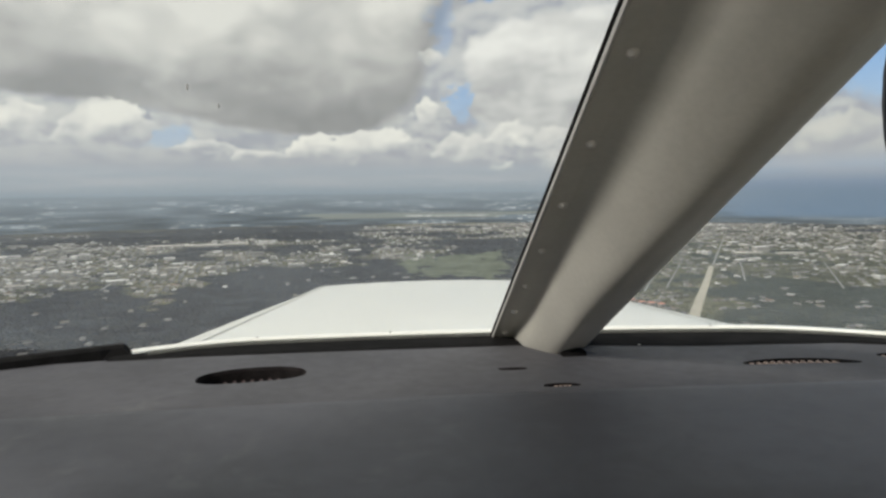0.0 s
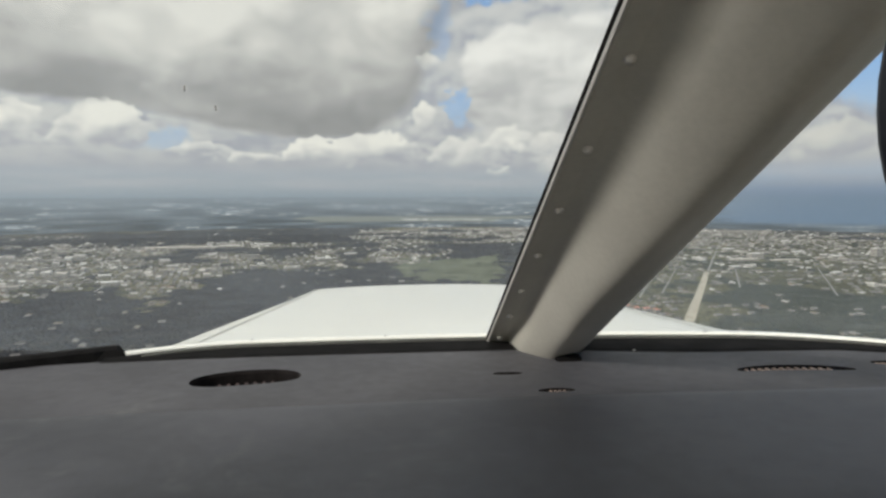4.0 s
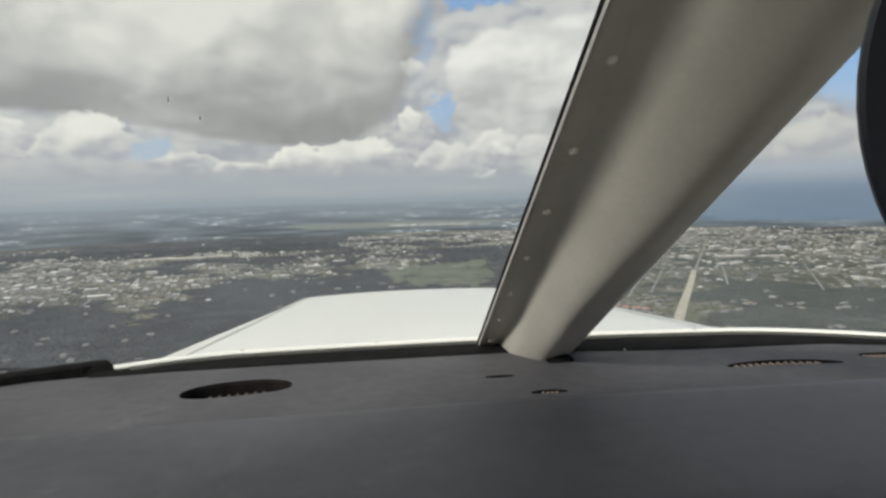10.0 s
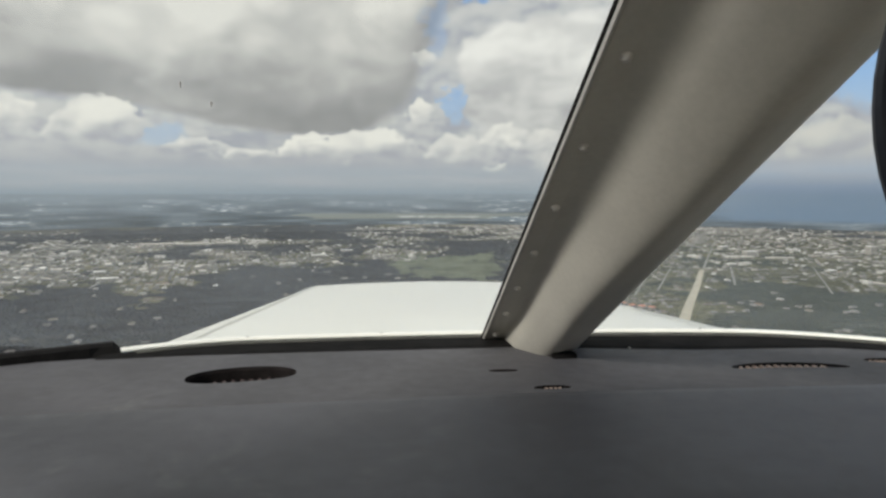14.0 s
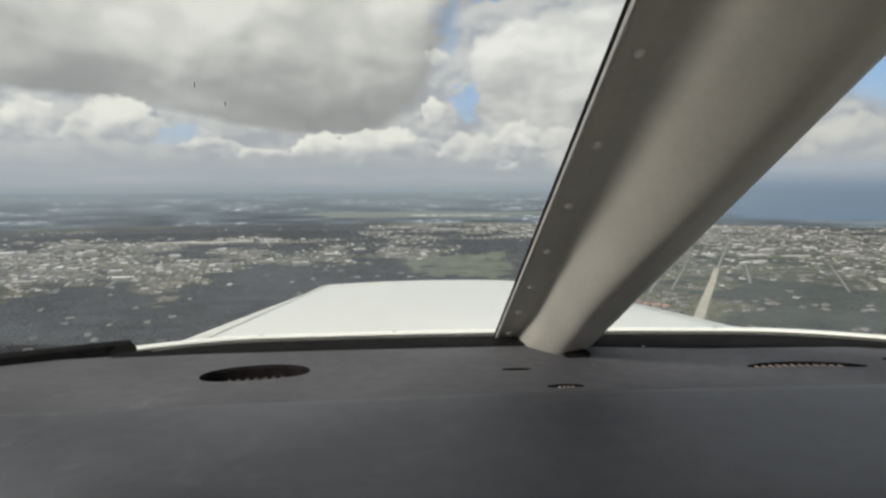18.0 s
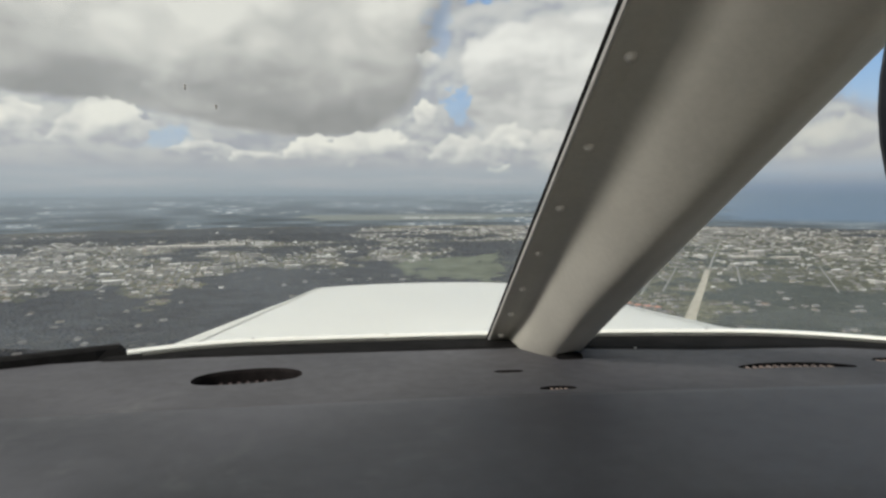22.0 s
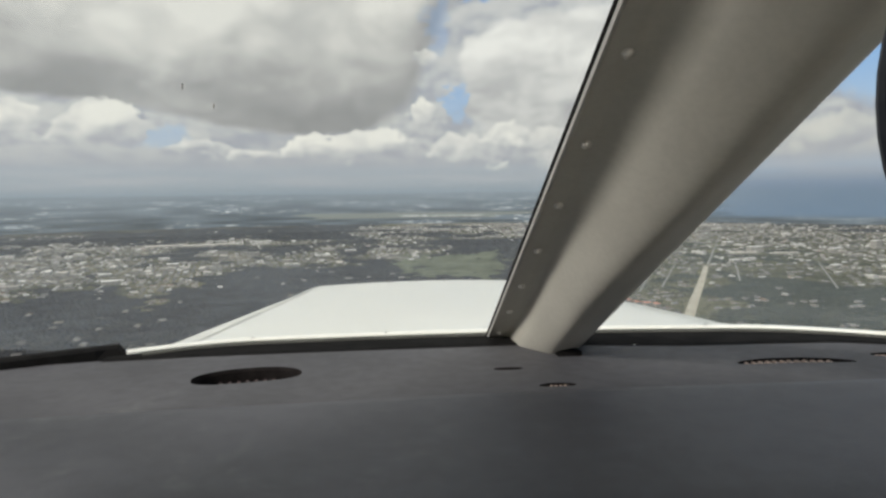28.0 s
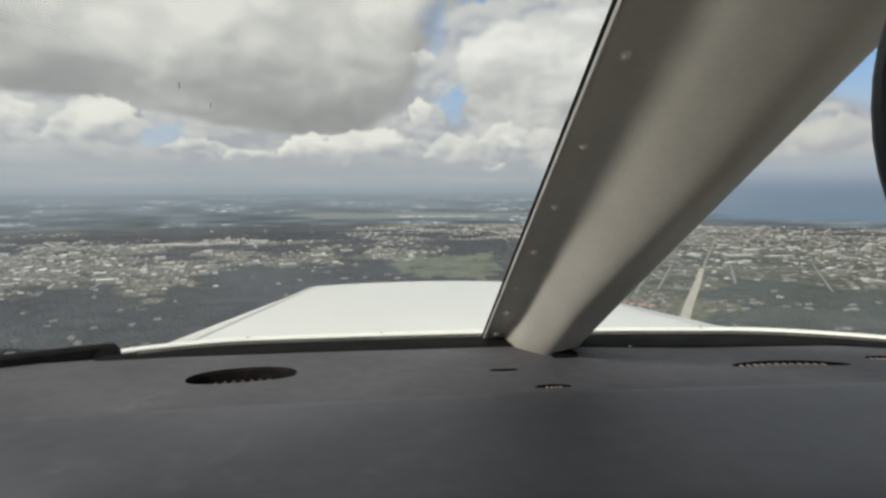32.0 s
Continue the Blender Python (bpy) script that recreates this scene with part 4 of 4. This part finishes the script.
# single houses of the nearest streets
def house_meshes(name_, length, width, height, rise, wall_mat, roof_mat, label, category, group):
    """A gabled house with eaves, standing at the origin."""
    h = thing(name_, label, category, group)
    l, w = length / 2, width / 2
    bm = bmesh.new()
    base = [bm.verts.new(p) for p in ((-l, -w, -0.5), (l, -w, -0.5), (l, w, -0.5), (-l, w, -0.5))]
    top = [bm.verts.new(p) for p in ((-l, -w, height), (l, -w, height), (l, w, height), (-l, w, height))]
    g0, g1 = bm.verts.new((-l, 0, height + rise * 0.92)), bm.verts.new((l, 0, height + rise * 0.92))
    for q in ((base[0], base[1], top[1], top[0]), (base[2], base[3], top[3], top[2]), (base[1], base[2], top[2], g1, top[1]), (base[3], base[0], top[0], g0, top[3])):
        bm.faces.new(q)
    part("wall", bm, wall_mat, h)
    o = 0.6
    prof = [(-w - o, height - o * rise / w), (0, height + rise), (w + o, height - o * rise / w), (w + o, height - o * rise / w + 0.25), (0, height + rise + 0.3), (-w - o, height - o * rise / w + 0.25)]
    part("roof", loft([[(x, y, z) for y, z in prof] for x in (-l - o, l + o)], True, True), roof_mat, h)
    part("door", box(-0.6 + l * 0.3, 0.6 + l * 0.3, -w - 0.06, -w + 0.02, 0, 2.1), M_SEAM, h)
    for x in (-l * 0.6, -l * 0.1, l * 0.7):
        part("window", box(x - 0.8, x + 0.8, -w - 0.05, -w + 0.02, 0.9, 2.2), M_WELL, h)
    return h


def roof_paint(name, c):
    return material(name, c, 0.8, vary=0.15, scale=0.6)


KINDS = [("grey shingle", (0.13, 0.128, 0.125)), ("pale grey", (0.23, 0.227, 0.22)), ("tan", (0.20, 0.18, 0.145)), ("white", (0.38, 0.375, 0.355)), ("brown", (0.145, 0.115, 0.095)), ("terracotta", (0.21, 0.145, 0.11))]
M_STUCCO = material("pale_stucco", (0.30, 0.285, 0.26), 0.9, vary=0.08, scale=0.8)
masters = []
for i, (word, c) in enumerate(KINDS):
    masters.append(house_meshes("house", 12 + 1.3 * i, 9 + 0.4 * (i % 3), 3.0 + 0.3 * (i % 2), 1.9, M_STUCCO, roof_paint(word.replace(" ", "_") + "_roof", c), "single-storey pale house with a " + word + " gable roof", "house", "houses of the near suburb"))
order = np.argsort(d_close)
placed = set()
for i in order:
    kind = int(rs.choice(6, p=[0.40, 0.22, 0.20, 0.05, 0.11, 0.02]))
    gx, gy, gz, k = (float(q) for q in ground_point(a_close[i], d_close[i]))
    m = pose(gx, gy, gz, 0, 0, math.degrees(TILT) + (90 if rs.rand() < 0.5 else 0) + rs.normal(0, 4))
    if kind not in placed:
        placed.add(kind)
        masters[kind].matrix_basis = m
    else:
        copy_thing(masters[kind], m)

# single large buildings: bearing, distance, length, width, height, turn
def hall(a, e, length, width, height, turn, roof_mat, label, name_="warehouse"):
    gx, gy, gz, k = (float(q) for q in ground_point(a, rng(e)))
    h = thing(name_, label, "building", "", (gx, gy, gz))
    l, w = length * k / 2, width * k / 2
    part("wall", box(-l, l, -w, w, -1, height * k), M_STUCCO, h)
    part("roof", box(-l - 0.4, l + 0.4, -w - 0.4, w + 0.4, height * k, height * k + 0.8), roof_mat, h)
    for q in range(4):
        x = -l * 0.7 + 0.46 * l * q
        part("door", box(x - 2 * k, x + 2 * k, -w - 0.15, -w + 0.05, 0, 4 * k), M_SEAM, h)
    h.rotation_euler = (0, 0, radians(turn))


M_LIGHT_ROOF = material("light_membrane_roof", (0.82, 0.81, 0.77), 0.7, vary=0.05, scale=0.2)
M_CREAM_ROOF = material("cream_metal_roof", (0.78, 0.73, 0.63), 0.6, vary=0.06, scale=0.2)
M_ORANGE = material("orange_tile_roof", (0.60, 0.27, 0.19), 0.8, vary=0.1, scale=0.5)
for a_, e_, l_, w_, h_, t_ in ((-22.9, 6.9, 44, 30, 8, 20), (-23.2, 6.3, 36, 26, 7, 20), (-18.2, 5.75, 40, 24, 7, 10), (-19.0, 4.25, 150, 40, 9, 8), (-16.2, 4.3, 160, 45, 9, 8), (-13.6, 4.25, 120, 40, 8, 8), (-11.0, 4.15, 90, 35, 8, 8),
                               (-30.5, 4.5, 90, 40, 8, 5), (-6.0, 5.5, 60, 25, 7, 10), (-3.6, 5.1, 50, 25, 7, 12), (30.4, 5.0, 56, 30, 20, 12), (29.6, 5.25, 110, 18, 8, 4), (32.6, 5.15, 105, 16, 7, 4), (33.4, 4.5, 60, 24, 9, 20), (36.0, 4.7, 70, 22, 8, 25), (38.5, 4.5, 40, 26, 34, 20), (28.4, 4.5, 60, 24, 12, 30), (29.0, 5.9, 42, 20, 9, 25), (36.0, 6.0, 40, 18, 8, 25)):
    hall(a_, e_, l_, w_, h_, t_, M_LIGHT_ROOF if l_ < 100 else M_CREAM_ROOF, "long low pale warehouse with a light flat roof" if l_ > 85 else "low pale commercial building with a white flat roof")
M_PINK = material("pinkish_tile_roof", (0.50, 0.41, 0.36), 0.8, vary=0.15, scale=0.4)
for a_, e_, l_ in ((27.2, 11.7, 16), (28.4, 11.75, 20), (29.5, 11.9, 22), (30.5, 11.8, 15), (31.4, 12.0, 18), (29.0, 12.2, 14)):
    hall(a_, e_, l_, 11, 5, 62, M_PINK, "low row building with a faded pinkish roof", "row_building")
for a_, e_, l_ in ((20.6, 9.55, 12), (21.4, 9.7, 11), (22.2, 9.75, 13), (23.0, 9.8, 11)):
    hall(a_, e_, l_, 14, 7, 10, M_ORANGE, "low building with an orange tiled roof", "shop_building")

# woods and garden trees
bm = bmesh.new()
bmesh.ops.create_icosphere(bm, subdivisions=1, radius=1.0)
ico = np.array([v.co[:] for v in bm.verts])
tri_a = np.array([tuple(q.index for q in f.verts) for f in bm.faces])
bm.free()


def canopy(names, step, d0, d1, r0, r1, tall):
    a, d = plots(step, step, 0.95, d0, d1)
    built, meadow, pale, green, sea = land_use(a, d)
    keep = (rs.rand(len(a)) < np.clip(0.88 - 0.64 * built - 0.86 * meadow - pale - sea, 0, 1)) & off_roads(a, d, r1 * 0.6)
    a, d, built = a[keep], d[keep], built[keep]
    for name_, mat, sel, word in ((names[0], M_CROWN, (built < 0.28) & (a < 14), "dark woodland canopy with cloud shadow and haze in its colour"), ("green_" + names[0], M_GREEN, (built < 0.28) & (a >= 14), "mid green woodland canopy"), (names[1], M_GARDEN, built >= 0.28, "olive garden trees between the houses")):
        n = int(sel.sum())
        x, y, z, k = ground_point(a[sel], d[sel])
        rad = (r0 + (r1 - r0) * rs.rand(n) ** 1.6) * k
        wob = 1 + rs.uniform(-0.36, 0.36, (n, len(ico)))
        P3 = ico[None] * wob[..., None] * rad[:, None, None] * np.array([1, 1, tall])
        P3 = P3 + np.stack([x, y, z + rad * tall * 0.85], -1)[:, None, :]
        F3 = (tri_a[None] + (np.arange(n) * len(ico))[:, None, None]).reshape(-1, 3)
        ob = joined(name_, P3, F3.tolist(), [mat], np.zeros(len(F3)), word, "trees")
        ob.data.polygons.foreach_set("use_smooth", np.ones(len(F3), bool))


canopy(("woodland_canopy", "garden_trees"), 7.2, 1060, 2300, 3.0, 6.5, 0.15)
canopy(("far_woodland_canopy", "far_garden_trees"), 18, 2300, 4300, 4.5, 11.0, 0.18)

# pale roads
M_ROAD = material("pale_road", (0.46, 0.425, 0.34), 0.9, vary=0.25, scale=0.05)
M_STREET = material("grey_street", (0.25, 0.245, 0.23), 0.9, vary=0.25, scale=0.05)
for i, (name_, ends, w) in enumerate(ROADS):
    p0, p1 = xy(*ends[0]), xy(*ends[1])
    t = (p1 - p0) / np.linalg.norm(p1 - p0)
    side = np.array([-t[1], t[0]])
    rows = []
    for f in span(0, 1, 24):
        row = []
        for s_ in (-0.5, 0.5):
            bend = 1.6 * w * math.sin(2.2 * math.pi * f + i) * math.sin(math.pi * f) * (0.03 if i < 4 or i > 6 else 1.0)
            q = p0 + f * (p1 - p0) + side * (w * s_ * (1 - 0.3 * f) + bend)
            gx, gy, gz, k = (float(g) for g in ground_point(math.degrees(math.atan2(q[0], q[1])), float(np.hypot(*q))))
            row.append((gx, gy, gz + 0.6))
        rows.append(row)
    tagged(part("road", loft(rows), M_ROAD if i == 0 else M_STREET), "straight pale tan road through the suburb" if i == 0 else "grey street between houses and trees", "road", kind="structure")
